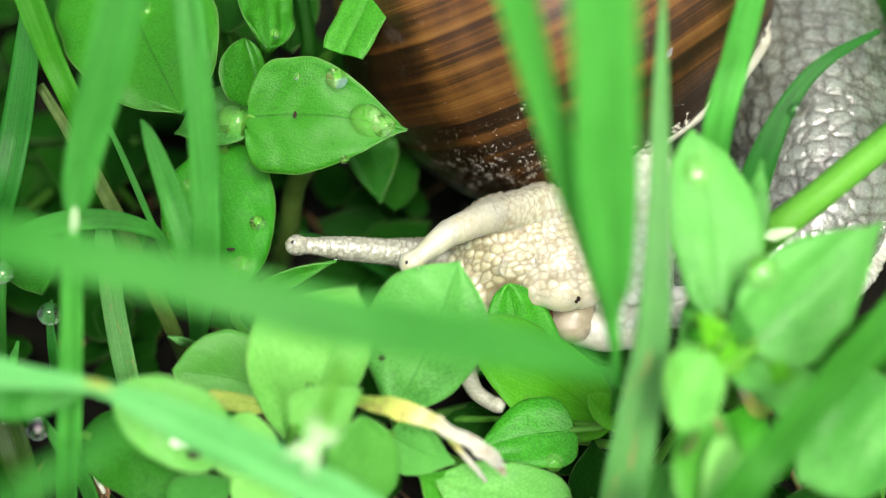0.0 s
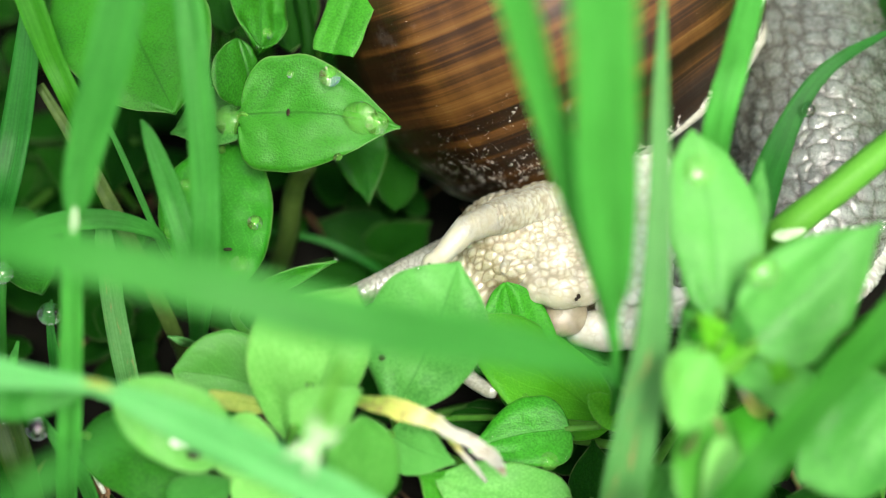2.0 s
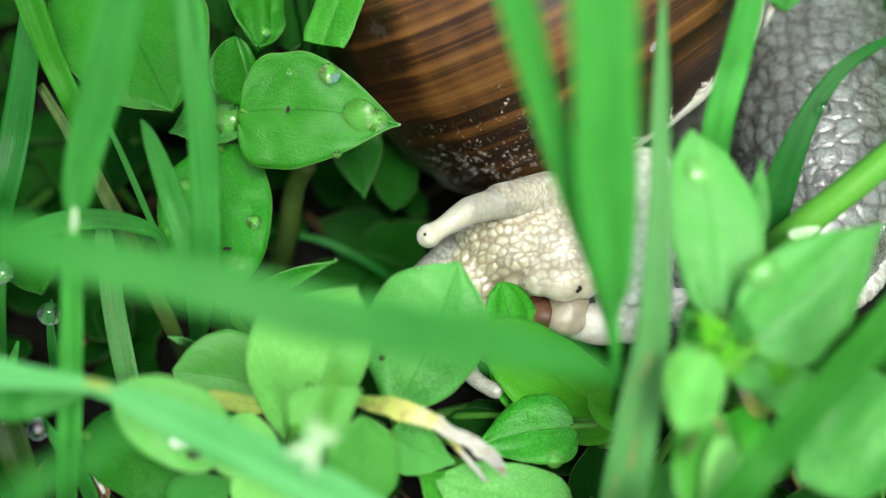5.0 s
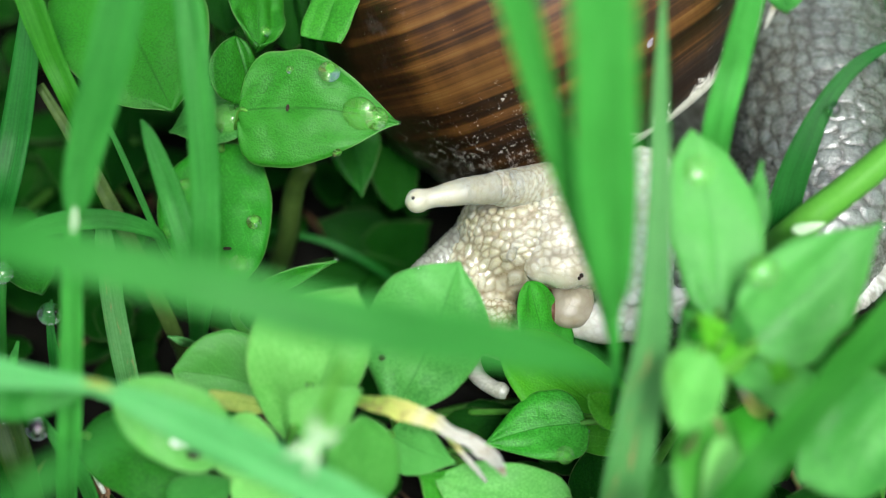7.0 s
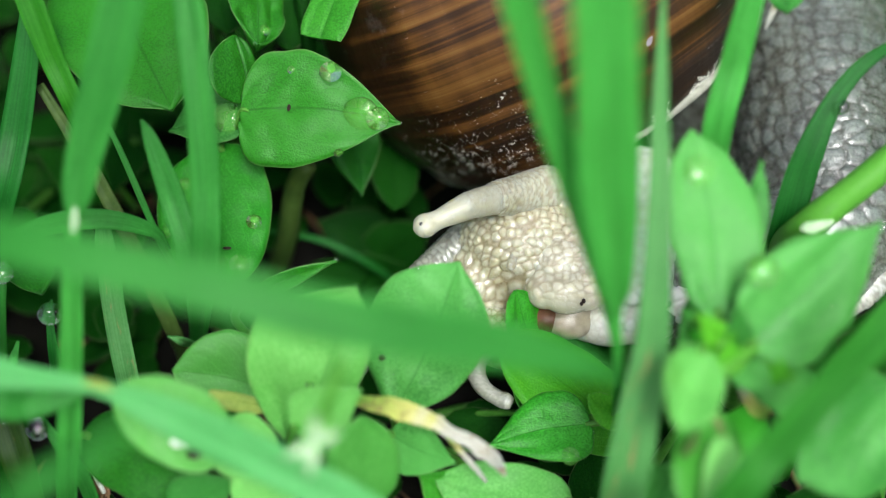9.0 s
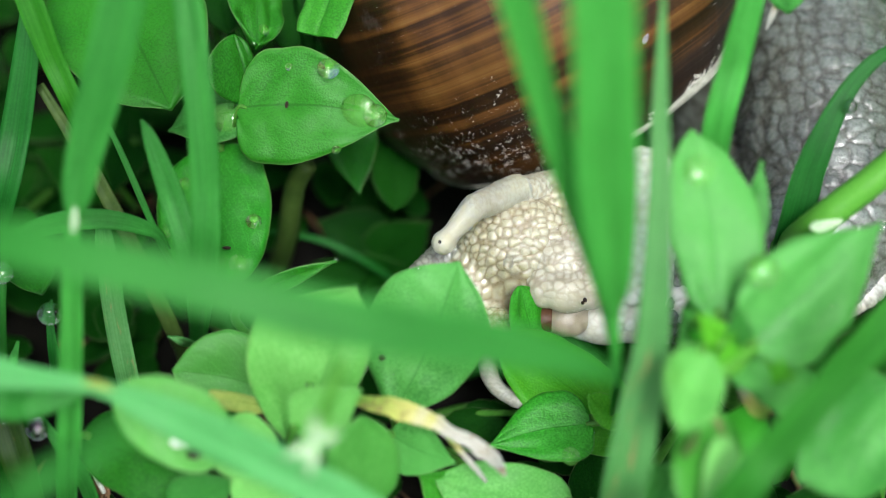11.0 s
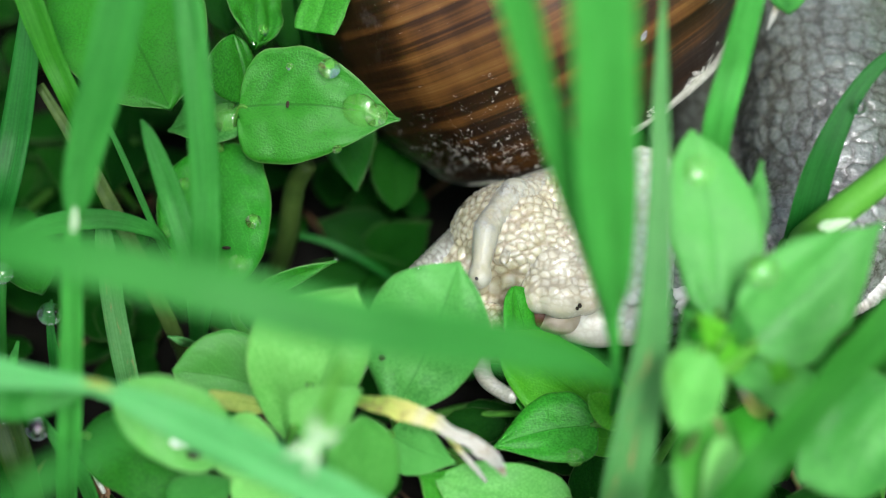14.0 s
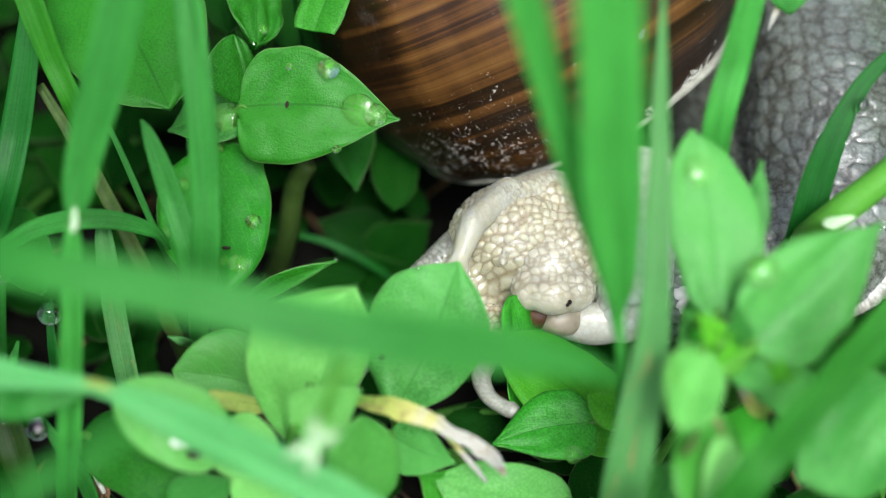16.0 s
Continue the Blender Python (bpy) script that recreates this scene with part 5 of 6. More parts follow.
flower = holder("chickweed_flower", (-10.9, 56.07, 13.46), "tiny white chickweed flower bud on a thin stem", "flower")
part("stem", tube([(*(-6.42, 50.43, 38.74), 0.3), (*(-7.09, 48.21, 38.19), 0.35), (*(-8.03, 45.22, 36.98), 0.4), (*(-10.5, 54.04, 16.97), 0.45), (*(-12.08, 60.64, 1.62), 0.5)], 8, 20), M_STALK, flower, (-10.9, 56.07, 13.46))
for k in range(6):
    ang = k * 1.05 - 0.6
    c = V((-7.94, 44.85, 37.98))
    way = RIGHT * math.cos(ang) + RISE * math.sin(ang) * 0.8 + NEAR * 0.5
    part("petal", leaf(c, c + way * (1.5 + 0.5 * (k % 3)), 0.7, NEAR, seed=80 + k, nu=12, nv=7), M_PETAL if k % 3 else M_LEAF_YOUNG, flower, c)

# ---- soil and what fills the lawn round about ----


def soil_height(x, y):
    h = 1.6 * noise.noise(Vector((x * 0.09, y * 0.09, 0))) + 0.8 * noise.noise(Vector((x * 0.3, y * 0.3, 4)))
    h += 9.0 * math.exp(-((x - 24) / 22) ** 2 - ((y - 86) / 24) ** 2)
    return h - 1.5


bm = bmesh.new()
ticks = list(np.linspace(-120, 120, 121))
ticks = [-400000, -40000, -4000, -600, -250] + ticks + [250, 600, 4000, 40000, 400000]
verts = [[bm.verts.new((x, y + 80, soil_height(x, y + 80) if abs(x) < 200 and abs(y) < 200 else -2.0)) for x in ticks] for y in ticks]
for r1, r2 in zip(verts, verts[1:]):
    for k in range(len(ticks) - 1):
        bm.faces.new((r1[k], r1[k + 1], r2[k + 1], r2[k]))
def soil_material():
    """Wet dark soil near by, passing into mown lawn farther off."""
    n = Nodes("wet_soil")
    grain, fine = n.noise(260, 5), n.noise(1300, 3)
    tone = n.math("ADD", n.math("MULTIPLY", grain, 0.7), n.math("MULTIPLY", fine, 0.3))
    soil = n.ramp(tone, [(0.32, (0.0015, 0.0015, 0.001)), (0.68, (0.007, 0.006, 0.004))])
    turf = n.ramp(n.noise(14, 8, 0.7), [(0.3, (0.012, 0.05, 0.006)), (0.7, (0.045, 0.13, 0.018))])
    far = n.add("VectorMath", {0: n.add("TexCoord").outputs["Object"]})
    far.operation = "LENGTH"
    colour = n.mix(n.span(far.outputs["Value"], 0.35, 0.7), soil, turf)
    return n.finish(colour, 0.75, n.bump(tone, 0.8, 0.0003), Specular_IOR_Level=0.12)


M_SOIL = soil_material()
tagged(part("ground", bm, M_SOIL), "dark wet soil under the lawn", "ground", kind="structure")

rng = random.Random(4)


def inside_pocket(x, y, z):
    """Whether a place lies in the open pocket of lawn round the snail, left free of scattered grass."""
    p = Vector((x, y, z)) - Vector((0, 0, 110))
    d = p.dot(-NEAR)
    return d > 5 and abs(p.x) < d * 0.36 and abs(p.dot(RISE)) < d * 0.22


def scatter_grass(count, low, high, name, label):
    """Far and surrounding lawn as one mass of blades."""
    verts, faces, uu, vv = [], [], [], []
    made = 0
    while made < count:
        r, a = rng.uniform(low, high), rng.uniform(0, 2 * math.pi)
        x, y = r * math.cos(a), 80 + r * math.sin(a)
        # unseen grass, tall behind to shade the depths, low in front for daylight
        height = rng.uniform(40, 85) if y > 60 else rng.uniform(12, 28)
        lean, head_on = rng.uniform(5, 35), rng.uniform(0, 2 * math.pi)
        tx, ty = x + lean * math.cos(head_on), y + lean * math.sin(head_on)
        if any(inside_pocket(x + (tx - x) * k * k, y + (ty - y) * k * k, height * k) for k in (0.2, 0.5, 0.75, 1.0)) or math.hypot(tx, ty) < 25 or math.hypot(x, y) < 25:
            continue
        w = rng.uniform(1.2, 2.4)
        sx, sy = -math.sin(head_on) * w, math.cos(head_on) * w
        base = len(verts)
        for i in range(6):
            k = i / 5
            cx, cy, cz = x + (tx - x) * k * k, y + (ty - y) * k * k, height * k * (1 - 0.15 * k) - 2
            t = 1 - k ** 2.5
            for s in (-1, 0, 1):
                verts.append((cx + sx * s * t, cy + sy * s * t, cz + (0.3 * w if s == 0 else 0)))
                uu.append(k), vv.append(s * 1.0)
        for i in range(5):
            for j in range(2):
                q = base + i * 3 + j
                faces.append((q, q + 1, q + 4, q + 3))
        made += 1
    mesh = bpy.data.meshes.new(name)
    mesh.from_pydata(verts, [], faces)
    for key, vals in (("leaf_u", uu), ("leaf_v", vv)):
        mesh.attributes.new(key, "FLOAT", "POINT").data.foreach_set("value", vals)
    ob = link(name, mesh, M_GRASS)
    return tagged(ob, label, "grass", kind="stuff")


scatter_grass(1500, 50, 170, "lawn_grass", "dense green lawn grass added round about for shade")
scatter_grass(6000, 170, 900, "distant_lawn_grass", "green lawn grass farther off")


def scatter_litter():
    bm = bmesh.new()
    for k in range(260):
        x, y = rng.uniform(-75, 75), rng.uniform(35, 165)
        z = soil_height(x, y)
        a = rng.uniform(0, 6.28)
        c = Vector((x, y, z + 0.5))
        way = Vector((math.cos(a), math.sin(a), rng.uniform(-0.1, 0.35))) * rng.uniform(2, 8)
        tube([(*(c - way * 0.5), 0.15), (*(c + Vector((0, 0, 0.5))), rng.uniform(0.2, 0.5)), (*(c + way * 0.5), 0.1)], 5, 6, into=bm)
    return tagged(part("plant_litter", bm, M_LITTER), "brown bits of dead stems lying on the soil", "litter", kind="stuff")


scatter_litter()


def scatter_under_leaves():
    """Small weeds close to the soil, coloured dark for the shade between the stems."""
    mats = []
    verts, faces, uu, vv = [], [], [], []
    for k in range(720):
        x, y = rng.uniform(-70, 70), rng.uniform(40, 170)
        z = max(soil_height(x, y), 0) + rng.uniform(1, 7)
        if abs(x - 12) < 34 and 70 < y < 140 and rng.random() < 0.5:
            continue
        a = rng.uniform(0, 6.28)
        n = Vector((rng.uniform(-0.5, 0.5), rng.uniform(-0.7, 0.2), 1))
        d = Vector((math.cos(a), math.sin(a), rng.uniform(-0.2, 0.3)))
        length = rng.uniform(4, 9)
        lf = leaf((x, y, z), Vector((x, y, z)) + d * length, length * rng.uniform(0.5, 0.8), n, form="round", seed=k, nu=9, nv=5)
        lu, lv = lf.verts.layers.float["leaf_u"], lf.verts.layers.float["leaf_v"]
        base = len(verts)
        lf.verts.index_update()
        for w in lf.verts:
            verts.append(tuple(w.co)), uu.append(w[lu]), vv.append(w[lv])
        for f in lf.faces:
            faces.append(tuple(base + w.index for w in f.verts))
        lf.free()
    mesh = bpy.data.meshes.new("under_leaves")
    mesh.from_pydata(verts, [], faces)
    for key, vals in (("leaf_u", uu), ("leaf_v", vv)):
        mesh.attributes.new(key, "FLOAT", "POINT").data.foreach_set("value", vals)
    return tagged(link("low_weeds", mesh, M_LEAF_SHADED), "small shaded weeds close to the soil, in darkened green", "weeds", kind="stuff")


scatter_under_leaves()

# ---- movement ----


def shifted(ob, rows, axis=NEAR):
    """Rows of seconds, a shift in mm, and degrees of swing about an axis at the thing's origin."""
    rest = ob.location.copy()
    return [(t, Matrix.Translation(rest + V(by) * MM) @ Matrix.Rotation(radians(turn[0] if turn else 0), 4, axis)) for t, by, *turn in rows]


def pointing(tip, back, home):
    """The pose of a tentacle piece that ends at tip and comes from back."""
    way = (V(tip) - V(back)).normalized()
    side = Vector((0, -0.64, 0.77))
    y = (-side + way * side.dot(way)).normalized()
    x = y.cross(way)
    turn = Matrix((x, y, way)).transposed().to_4x4()
    return Matrix.Translation((V(tip) - V(home)) * MM) @ turn


def stalks(pieces, rows):
    """Keys the three pieces of a tentacle: rows of seconds, root, bend and eye."""
    home = snail["home"]
    base, middle, tip = [], [], []
    for t, root, bend, end in rows:
        root, bend, end = V(root), V(bend), V(end)
        # the pieces cut the corner at the bend
        high = end + (bend - end).normalized() * 4.2
        low = bend + (root - bend).normalized() * min(2.4, (root - bend).length * 0.5)
        base.append((t, pointing(low, root, home)))
        middle.append((t, pointing(high, low, home)))
        tip.append((t, pointing(end, high, home)))
    for ob, keys in zip(pieces, (base, middle, tip)):
        walk(ob, keys)


def motions():
    walk(shell, shifted(shell, [
        (0.0, (1.62, -0.62, -0.52)), (0.5, (1.62, -0.91, -0.77)), (1.0, (1.33, -0.95, -0.8)), (1.5, (1.05, -0.91, -0.77)), (2.0, (0.91, -0.84, -0.7)), (2.5, (0.67, -0.73, -0.61)), (3.0, (0.48, -0.58, -0.49)),
        (3.5, (0.38, -0.51, -0.43)), (4.0, (0.33, -0.4, -0.34)), (6.5, (0.1, -0.11, -0.09)), (7.0, (0, 0, 0)), (7.5, (-0.14, 0.11, 0.09)), (8.5, (-0.05, 0.15, 0.12)), (9.0, (-0.05, 0.11, 0.09)),
        (11.5, (-0.43, 0.33, 0.28)), (12.5, (-0.43, 0.44, 0.37)), (13.5, (-0.48, 0.44, 0.37)), (14.5, (-0.57, 0.47, 0.4)), (16.0, (-0.71, 0.55, 0.46))]))
    walk(body, shifted(body, [(0.0, (-1.01, 0.54, 0.46)), (2.0, (-0.81, 0.31, 0.26)), (4.0, (-0.51, 0.15, 0.13)), (7.0, (0, 0, 0)), (9.0, (0.3, 0, 0)), (11.5, (0.71, 0.08, 0.07)), (16.0, (1.01, 0.15, 0.13))]))
    head_rows = [
        (0.0, (-0.74, -0.91, -0.76)), (0.5, (-0.99, -1.13, -0.95)), (1.0, (-0.89, -1.13, -0.95)), (1.5, (-0.74, -1.02, -0.86)), (2.0, (-0.59, -0.83, -0.7)), (2.5, (-0.49, -0.83, -0.7)), (3.0, (-0.25, -0.76, -0.63)), (3.5, (-0.3, -0.6, -0.51)),
        (4.0, (-0.3, -0.45, -0.38)), (6.5, (-0.2, -0.3, -0.25)), (7.0, (0, 0, 0)), (7.5, (0.39, -0.11, -0.1)), (8.0, (0.2, -0.19, -0.16)), (8.5, (0.1, -0.23, -0.19)), (9.0, (0, -0.6, -0.51)), (11.5, (-0.39, -0.53, -0.44)), (12.0, (-0.49, -0.3, -0.25)),
        (12.5, (-0.59, -0.15, -0.13)), (13.0, (-0.59, -0.15, -0.13)), (13.5, (-0.49, -0.23, -0.19)), (14.0, (-0.59, -0.23, -0.19)), (14.5, (-0.59, -0.3, -0.25)), (15.0, (-0.69, -0.38, -0.32)), (15.5, (-0.69, -0.38, -0.32)), (16.0, (-0.69, -0.3, -0.25))]
    walk(head, shifted(head, head_rows))
    walk(upper_lip, shifted(upper_lip, [
        (0.0, (-0.24, -1.49, -1.25)), (0.5, (-0.15, -1.6, -1.34)), (1.0, (0, -1.71, -1.43)), (1.5, (0, -1.56, -1.31)), (2.0, (-0.24, -1.34, -1.12)), (2.5, (-0.24, -1, -0.84)), (3.0, (0, -0.82, -0.69)), (3.5, (-0.19, -0.74, -0.62)), (4.0, (-0.19, -0.89, -0.75)),
        (6.5, (0, -0.3, -0.25)), (7.0, (0, 0, 0)), (7.5, (0.19, 0.15, 0.12)), (8.0, (0, -0.59, -0.5)), (8.5, (-0.1, -0.97, -0.81)), (9.0, (0.19, -1.63, -1.37)), (11.5, (0.29, -1.56, -1.31)), (12.0, (-0.1, -1.63, -1.37)),
        (12.5, (-0.19, -0.82, -0.69)), (13.0, (0, -0.67, -0.56)), (13.5, (0.19, -1.11, -0.94)), (14.0, (-0.15, -1.93, -1.62)), (14.5, (-0.78, -2.82, -2.37)), (15.0, (-0.29, -2.15, -1.81)), (15.5, (-0.58, -2.01, -1.68)), (16.0, (-0.97, -1.71, -1.43))]))
    walk(inner_lip, shifted(inner_lip, [
        (0.0, (0.48, -0.93, -0.78)), (1.0, (0, -1.04, -0.87)), (2.0, (-0.24, -0.56, -0.47)), (2.5, (0, -0.37, -0.31)), (4.0, (0, -0.52, -0.44)), (6.5, (0.24, -0.19, -0.16)), (7.0, (0.39, 0, 0)), (7.5, (0, 0.07, 0.06)), (8.0, (-0.19, -0.07, -0.06)),
        (8.5, (0.19, -0.22, -0.19)), (9.0, (0.29, -0.74, -0.62)), (11.5, (0, -0.52, -0.44)), (12.0, (-0.24, -0.37, -0.31)), (12.5, (0.39, 0, 0)), (13.0, (0, -0.07, -0.06)), (13.5, (0, -0.52, -0.44)), (14.0, (-0.58, -0.45, -0.37)), (14.5, (-0.48, -0.52, -0.44)), (16.0, (-0.39, -0.52, -0.44))]))
    walk(foot_front, shifted(foot_front, [(0.0, (0, -0.52, -0.44)), (2.0, (0, -0.52, -0.44)), (4.0, (-0.39, -0.22, -0.19)), (7.0, (0, 0, 0)), (9.0, (0.39, -0.15, -0.13)), (12.5, (-0.39, -0, -0)), (14.5, (-0.78, -0.3, -0.25)), (16.0, (-0.98, -0.07, -0.06))]))
    stalks(near_pieces, [
        (0.0, (8.13, 78.57, 21.63), (2.17, 75.3, 24.37), (-2.66, 71.42, 23.07)), (0.5, (8.13, 78.42, 21.5), (2.17, 75.12, 24.22), (-2.8, 71.42, 23.07)), (1.0, (8.13, 78.34, 21.44), (2.27, 75.05, 24.16), (-2.24, 71.13, 22.83)),
        (1.5, (8.13, 78.42, 21.5), (2.46, 74.98, 24.1), (-1.96, 71.24, 22.92)), (2.0, (8.13, 78.57, 21.63), (2.55, 75.05, 24.16), (-0.84, 71.28, 22.95)), (2.5, (7.89, 78.72, 21.75), (2.41, 75.2, 24.28), (-0.09, 70.49, 22.29)),
        (3.0, (8.13, 79.02, 22), (3.02, 75.85, 24.83), (-0.89, 73.06, 24.45)), (3.5, (8.13, 78.94, 21.94), (2.93, 75.63, 24.64), (-0.51, 72.42, 23.91)), (4.0, (8.13, 79.09, 22.07), (2.93, 75.85, 24.83), (-0.84, 72.74, 24.18)),
        (6.5, (8.38, 79.92, 22.76), (3.12, 76.79, 25.62), (-1.69, 74.5, 25)), (7.0, (8.38, 80.07, 22.89), (2.88, 77.15, 25.92), (-2.15, 75.68, 26)), (7.5, (8.62, 79.99, 22.82), (3.31, 77.22, 25.98), (-1.4, 75.61, 25.94)),
        (8.0, (8.38, 79.92, 22.76), (3.02, 76.86, 25.68), (-1.59, 75.04, 25.45)), (8.5, (8.38, 79.92, 22.76), (3.31, 76.79, 25.62), (-1.03, 74.97, 25.39)), (9.0, (8.13, 79.77, 22.63), (2.93, 76.35, 25.25), (-1.5, 74.11, 24.67)),
        (11.5, (8.65, 80.75, 21.11), (3.57, 78.15, 23.76), (1.14, 73.48, 22.06)), (12.0, (8.65, 80.75, 21.11), (3.86, 78.12, 23.73), (2.28, 72.46, 21.2)), (12.5, (8.65, 80.75, 21.11), (3.95, 78.12, 23.73), (2.47, 72.57, 21.3)),
        (13.0, (8.65, 80.75, 21.11), (3.95, 77.97, 23.6), (2.42, 72.5, 21.23)), (13.5, (8.65, 80.75, 21.11), (4.15, 77.89, 23.54), (2.85, 72.1, 20.9)), (14.0, (8.65, 80.75, 21.11), (4.05, 77.82, 23.48), (3.09, 71.88, 20.72)),
        (14.5, (8.65, 80.75, 21.11), (4.15, 77.97, 23.6), (3.04, 72.03, 20.84)), (15.0, (8.65, 80.75, 21.11), (3.76, 78.04, 23.67), (2.28, 72.46, 21.2)), (15.5, (8.65, 80.75, 21.11), (3.47, 77.97, 23.6), (1.42, 72.46, 21.2)),
        (16.0, (8.65, 80.75, 21.11), (3.28, 77.97, 23.6), (1.14, 72.46, 21.2))])
    stalks(far_pieces, [
        (0.0, (1.55, 77.12, 16.76), (-6.06, 75.77, 19.54), (-12.55, 75.14, 20.97)), (0.5, (1.55, 77.05, 16.7), (-6.06, 75.66, 19.45), (-12.75, 75.03, 20.88)), (1.0, (1.55, 77.24, 16.86), (-6.46, 75.21, 19.07), (-13.42, 73.89, 19.92)),
        (1.5, (1.81, 77.43, 17.02), (-6.06, 73.94, 18), (-13.04, 71.71, 17.44)), (2.0, (1.81, 77.62, 17.18), (-5.33, 73.64, 17.75), (-11.44, 70.41, 16.35)), (2.5, (1.81, 77.82, 17.34), (-4.11, 73.71, 17.81), (-9.41, 69.3, 15.42)),
        (3.0, (2.31, 78.01, 17.5), (-3.37, 73.26, 17.44), (-8.34, 68.26, 14.54)), (3.5, (2.56, 77.82, 17.34), (-2.89, 72.89, 17.12), (-7.71, 67.63, 14.01)), (4.0, (2.31, 78.01, 17.5), (-2.89, 73.08, 17.28), (-7.86, 67.63, 14.01)),
        (6.5, (2.71, 78.58, 17.99), (-3.33, 73.19, 17.37), (-7.76, 67.26, 13.7)), (7.0, (2.71, 78.58, 17.99), (-3.33, 73.19, 17.37), (-7.95, 66.89, 13.39)), (8.0, (2.71, 78.66, 18.05), (-3.52, 73.11, 17.31), (-8.56, 65.61, 13.63)),
        (9.0, (2.71, 78.66, 18.05), (-3.52, 73.11, 17.31), (-8.27, 65.39, 13.44)), (11.5, (2.71, 78.66, 18.05), (-3.52, 73.11, 17.31), (-8.37, 65.39, 13.44)), (12.5, (2.71, 78.66, 18.05), (-3.52, 73.11, 17.31), (-8.56, 65.39, 13.44)),
        (14.0, (2.71, 78.66, 18.05), (-3.52, 73.11, 17.31), (-8.46, 65.39, 13.44)), (16.0, (2.71, 78.66, 18.05), (-3.42, 73.11, 17.31), (-8.08, 65.47, 13.51))])
    walk(low_feeler, shifted(low_feeler, [
        (0.0, (-0.24, -0.91, -0.77)), (1.0, (-0.71, -0.18, -0.15)), (2.5, (-0.86, 0.07, 0.06)), (4.0, (-0.67, 0.15, 0.12)), (6.5, (-0.29, -0.18, -0.15)), (7.0, (0, 0, 0)), (7.5, (1.33, 0.07, 0.06)), (8.5, (1.24, 0, 0)), (9.0, (0.38, -0.66, -0.55)),
        (11.5, (1.62, -0.58, -0.49)), (12.5, (1.05, -0.22, -0.18)), (13.0, (0.29, -0.07, -0.06)), (13.5, (1.05, -0.07, -0.06)), (14.5, (0.57, -0.8, -0.67)), (15.0, (1.24, -1.24, -1.04)), (16.0, (0.86, -1.24, -1.04))]))
    # leaves nudged by the shell
    walk(leaf_main, shifted(leaf_main, [
        (0.0, (0.62, -0.44, -0.37)), (0.5, (0.58, -0.59, -0.49)), (1.0, (0.34, -0.48, -0.4)), (1.5, (0.1, -0.41, -0.34)), (2.0, (0.05, -0.29, -0.25)), (2.5, (-0.05, -0.18, -0.15)), (3.0, (-0.14, -0.15, -0.12)), (4.0, (-0.05, -0.11, -0.09)), (6.5, (0.05, -0.11, -0.09)),
        (7.0, (0, 0, 0)), (8.0, (-0.05, 0.07, 0.06)), (9.0, (0.1, 0, 0)), (11.5, (-0.1, 0.22, 0.19)), (13.0, (0, 0.22, 0.19)), (16.0, (-0.05, 0.22, 0.19))]))
    nudge = [(0.0, 17, 4), (0.5, 16, 6), (1.0, 12, 6), (1.5, 7, 5), (2.0, 4, 4), (2.5, 2, 3), (3.0, 1, 2), (4.0, 0, 1), (7.0, 0, 0), (11.5, -3, -3), (16.0, -4, -3)]
    for ob, k in ((leaf_big, 1.0), (leaf_curl, 0.95), (leaf_under, 0.6), (leaf_wavy, 1.0), (leaf_top, 0.5), (leaf_round, 0.36)):
        walk(ob, shifted(ob, [(t, (RIGHT * x - RISE * y) * (k * 0.049)) for t, x, y in nudge]))
    walk(leaf_blunt, shifted(leaf_blunt, [
        (0.0, (2.93, -1.2, -1.01), -6), (0.5, (2.84, -1.2, -1.01), -6), (1.0, (2.15, -1.16, -0.97), -4), (1.5, (1.56, -1.09, -0.91)), (2.0, (1.08, -0.9, -0.75)), (2.5, (0.83, -0.71, -0.6)), (3.0, (0.49, -0.56, -0.47)), (4.0, (0.34, -0.37, -0.31)),
        (6.5, (0.05, -0.15, -0.13)), (7.0, (0, 0, 0)), (9.0, (0, 0.11, 0.09)), (11.5, (-0.39, 0.37, 0.31)), (16.0, (-0.54, 0.6, 0.5))]))
    walk(leaf_back, shifted(leaf_back, [
        (0.0, (1.7, -0.45, -0.38)), (0.5, (1.38, -0.57, -0.48)), (1.0, (1.06, -0.57, -0.48)), (1.5, (0.8, -0.57, -0.48)), (2.0, (0.64, -0.49, -0.41)), (3.0, (0.32, -0.33, -0.27)), (4.0, (0.27, -0.2, -0.17)), (7.0, (0, 0, 0)), (9.0, (0, 0.08, 0.07)),
        (11.5, (-0.32, 0.24, 0.2)), (16.0, (-0.48, 0.37, 0.31))]))
    walk(leaf_low, shifted(leaf_low, [
        (0.0, (-0.88, -0.46, -0.39)), (0.5, (-1.16, -0.57, -0.48)), (1.5, (-1.44, -0.36, -0.3)), (2.0, (-1.3, -0.39, -0.33)), (3.0, (-1.02, -0.25, -0.21)), (4.0, (-0.93, -0.18, -0.15)), (6.5, (-0.32, -0.36, -0.3)), (7.0, (0, 0, 0)), (8.5, (0.14, 0, 0)),
        (9.0, (0.42, -0.07, -0.06)), (11.5, (0.46, -0.07, -0.06)), (13.0, (0.56, -0.14, -0.12)), (15.0, (0.93, -0.11, -0.09)), (16.0, (0.7, 0.04, 0.03))]))
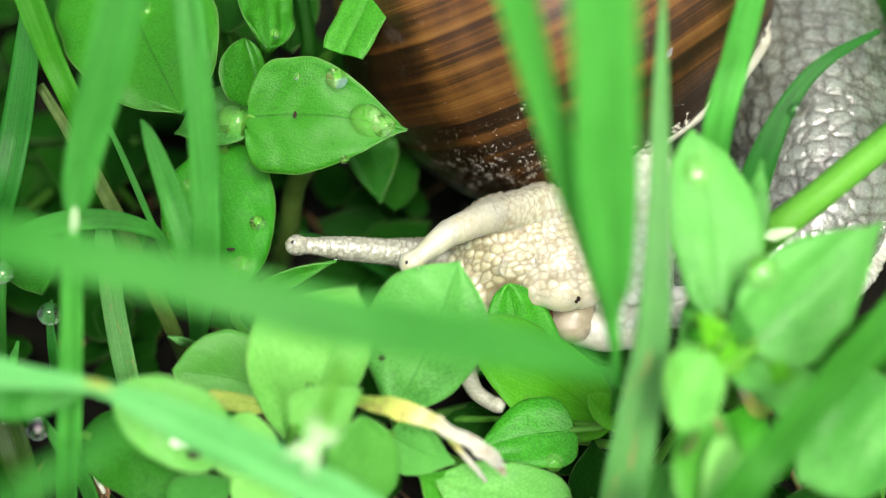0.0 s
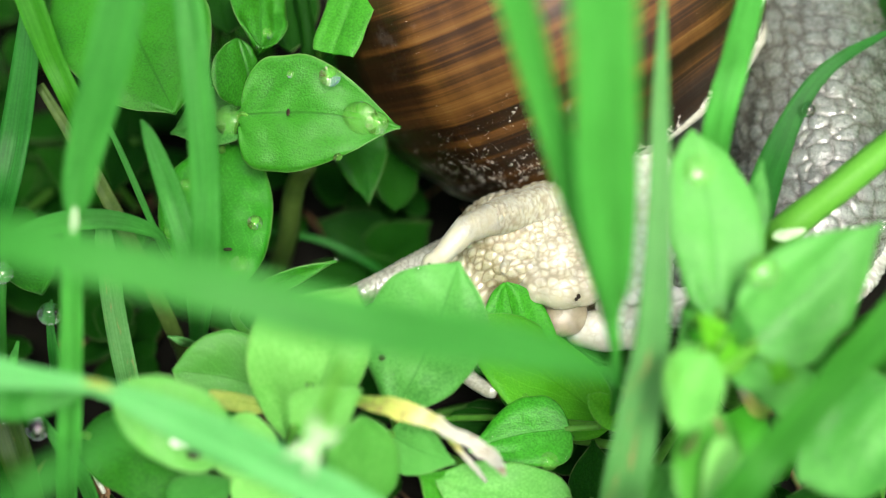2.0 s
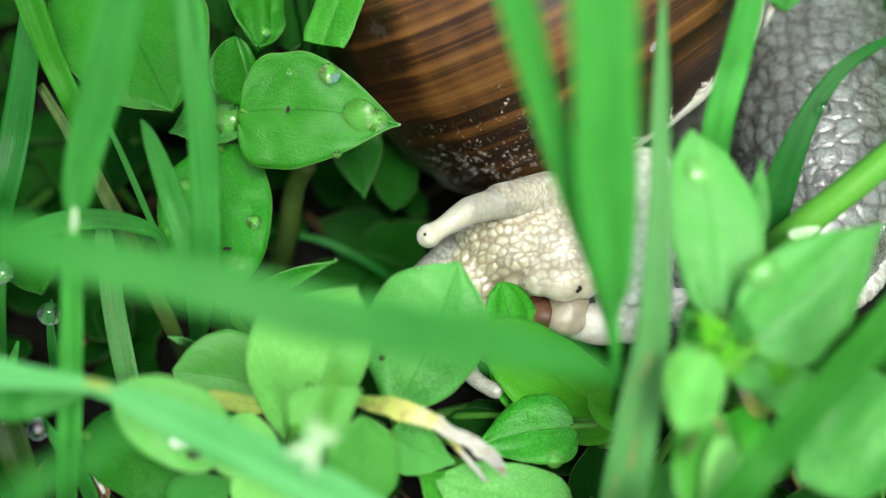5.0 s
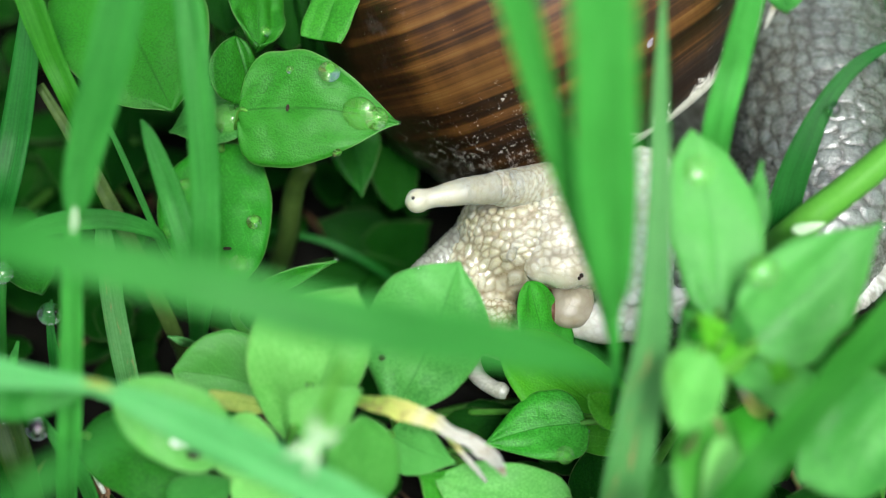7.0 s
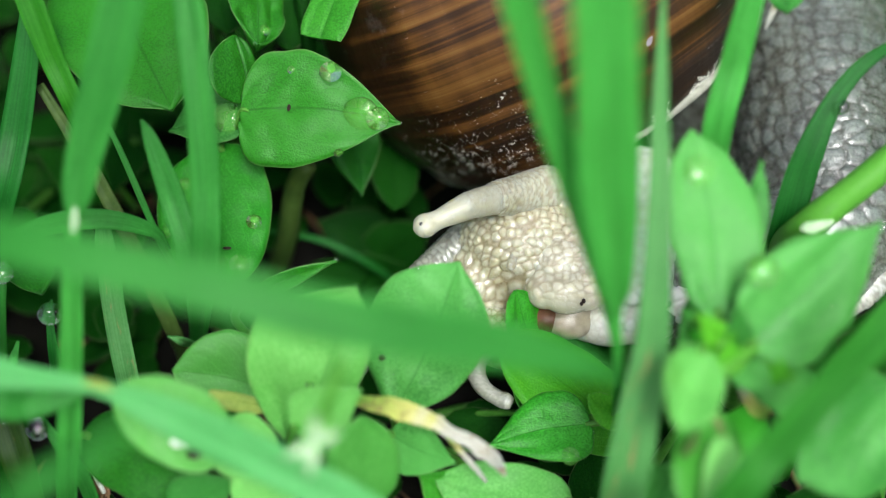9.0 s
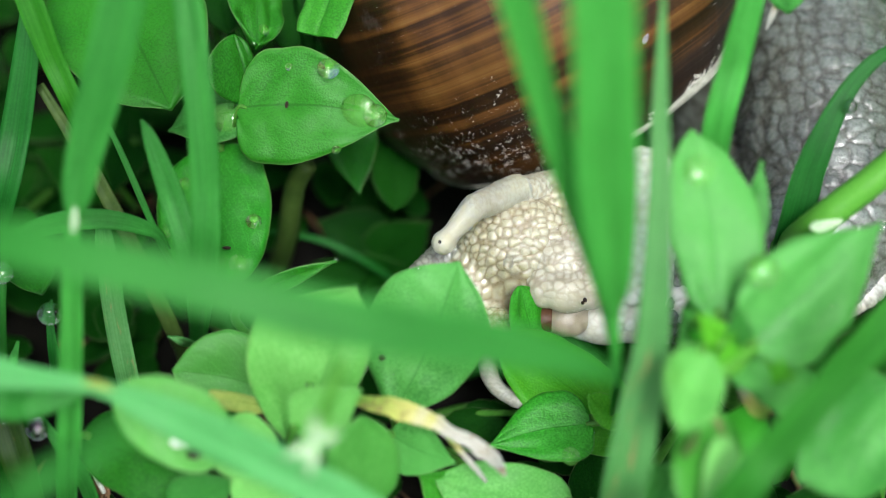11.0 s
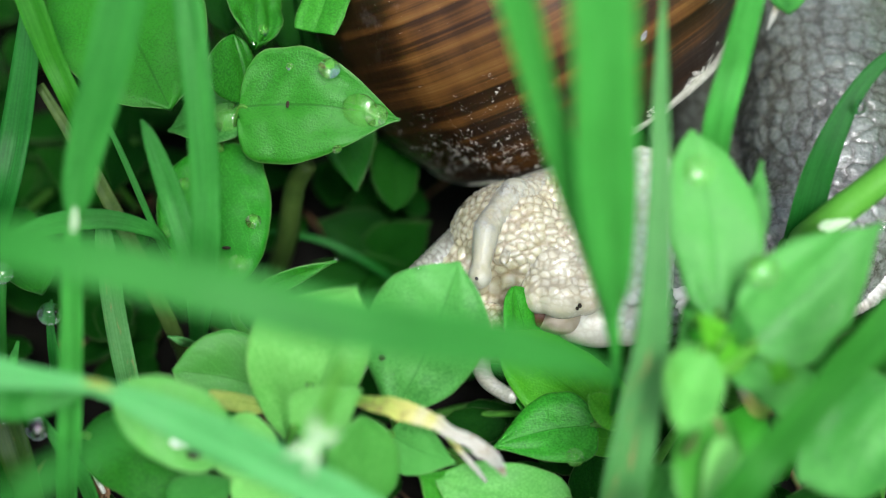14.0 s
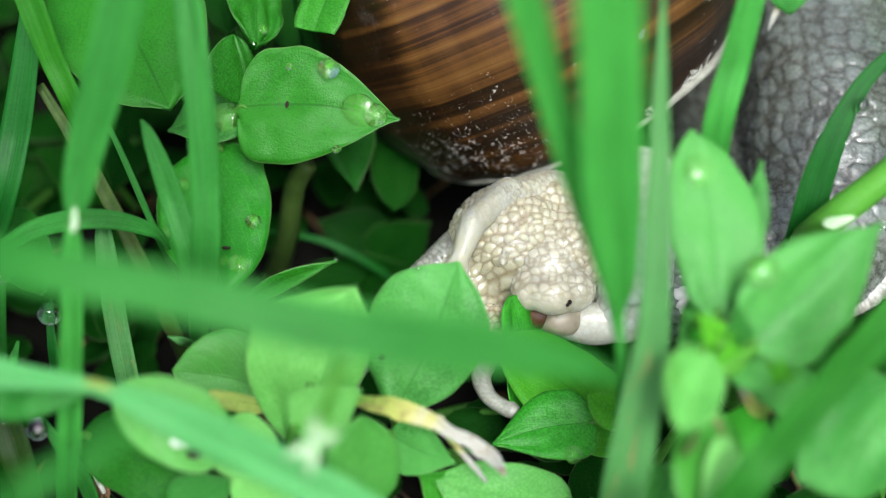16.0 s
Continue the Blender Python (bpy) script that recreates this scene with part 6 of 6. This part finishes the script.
    # stalks pushed aside by the foot
    walk(blade_dark, shifted(blade_dark, [
        (0.0, (-2.94, -0, -0)), (1.0, (-2.44, -0.07, -0.06)), (2.0, (-2.03, -0, -0)), (3.0, (-1.54, 0.1, 0.09)), (4.0, (-1.26, 0.1, 0.09)), (6.5, (-0.05, -0.03, -0.03)), (7.0, (0, 0, 0)), (9.0, (0.68, 0.14, 0.12)), (11.5, (1.45, 0.21, 0.17)),
        (13.0, (1.85, 0.14, 0.12)), (16.0, (2.21, 0.28, 0.23))]))
    walk(stalk_light, shifted(stalk_light, [
        (0.0, (-2.17, -0.34, -0.29)), (1.0, (-1.77, -0.41, -0.34)), (2.0, (-1.42, -0.37, -0.31)), (3.0, (-1.02, -0.27, -0.23)), (4.0, (-0.67, -0.27, -0.23)), (6.5, (0, -0.1, -0.09)), (7.0, (0, 0, 0)), (9.0, (0.71, 0.1, 0.09)), (11.5, (1.51, 0.17, 0.14)),
        (13.0, (1.86, 0.17, 0.14)), (16.0, (2.35, 0.37, 0.31))]))
    # a breath of wind near the end
    walk(blade_tall, shifted(blade_tall, [(0.0, (0, 0, 0)), (8.5, (0, 0, 0)), (9.0, (0.14, 0, 0)), (11.5, (0, 0, 0)), (14.0, (0, 0, 0)), (14.25, (0.48, 0, 0)), (14.5, (0.95, 0, 0)), (15.0, (0.82, 0, 0)), (15.5, (0.65, 0, 0)), (16.0, (0.34, 0, 0))]))
    walk(blade_lean, shifted(blade_lean, [(0.0, (0, 0, 0)), (8.5, (0, 0, 0)), (9.0, (0.17, 0, 0)), (11.5, (0, 0, 0)), (14.0, (0, 0, 0)), (14.25, (0.63, 0, 0)), (14.5, (1.18, 0, 0)), (15.0, (1.04, 0, 0)), (15.5, (0.91, 0, 0)), (16.0, (0.56, 0, 0))]))
    walk(blade_across, shifted(blade_across, [(0.0, (0, 0, 0), 0), (14.0, (0, 0, 0), 0.3), (14.25, (0.1, -0.08, -0.06), 2.2), (14.5, (0.23, -0.15, -0.13), 4.4), (15.0, (0.23, -0.13, -0.11), 3.6), (15.5, (0.2, -0.1, -0.09), 3.0), (16.0, (0.1, -0.03, -0.02), 1.8)]))
    walk(leaf_above, shifted(leaf_above, [(0.0, (-0.45, 1.37, 1.15)), (2.0, (-0.36, 1.17, 0.98)), (3.5, (-0.18, 0.48, 0.4)), (7.0, (0, 0, 0)), (16.0, (0.27, -0.07, -0.06))]))
    walk(leaf_eaten, shifted(leaf_eaten, [
        (0.0, (0.3, -0.8, -0.65)), (1.5, (0.2, -0.75, -0.62)), (3.0, (0.4, -0.65, -0.55)), (4.0, (0.5, -0.75, -0.62)), (5.2, (1.4, -1.1, -0.9)), (6.5, (2.53, -1.65, -1.38)), (7.0, (2.72, -1.72, -1.44)), (9.0, (2.62, -1.72, -1.44)), (16.0, (2.72, -1.79, -1.51))]))
    # the lobe at the mouth is turned about its midrib as it is fed on
    walk(leaf_bitten, shifted(leaf_bitten, [
        (0, (0, 0.00, 0.00), 5), (2, (-0.25, 0.08, 0.06), 3), (3, (0.25, 0.54, 0.45), 10), (4, (-0.6, 0.42, 0.35), 23), (6.5, (-0.5, -0.23, -0.19), 34), (6.7, (0, -0.15, -0.13), 36), (7, (1.8, 0.15, 0.13), 38), (7.3, (1.5, 0.15, 0.13), 44), (7.5, (1.3, 0.31, 0.26), 45),
        (8, (0.85, 0.00, 0.00), 44), (9, (0.7, -0.42, -0.35), 44), (11.5, (1.05, -0.11, -0.10), 42), (12.5, (0.5, -0.15, -0.13), 38), (13, (0.1, -0.54, -0.45), 40), (14, (0.5, -0.19, -0.16), 44), (14.5, (0, -0.38, -0.32), 45), (15, (0.2, -0.77, -0.64), 45), (16, (0.3, -0.77, -0.64), 45)], V((-2.28, 7.59, 8.98))))


motions()
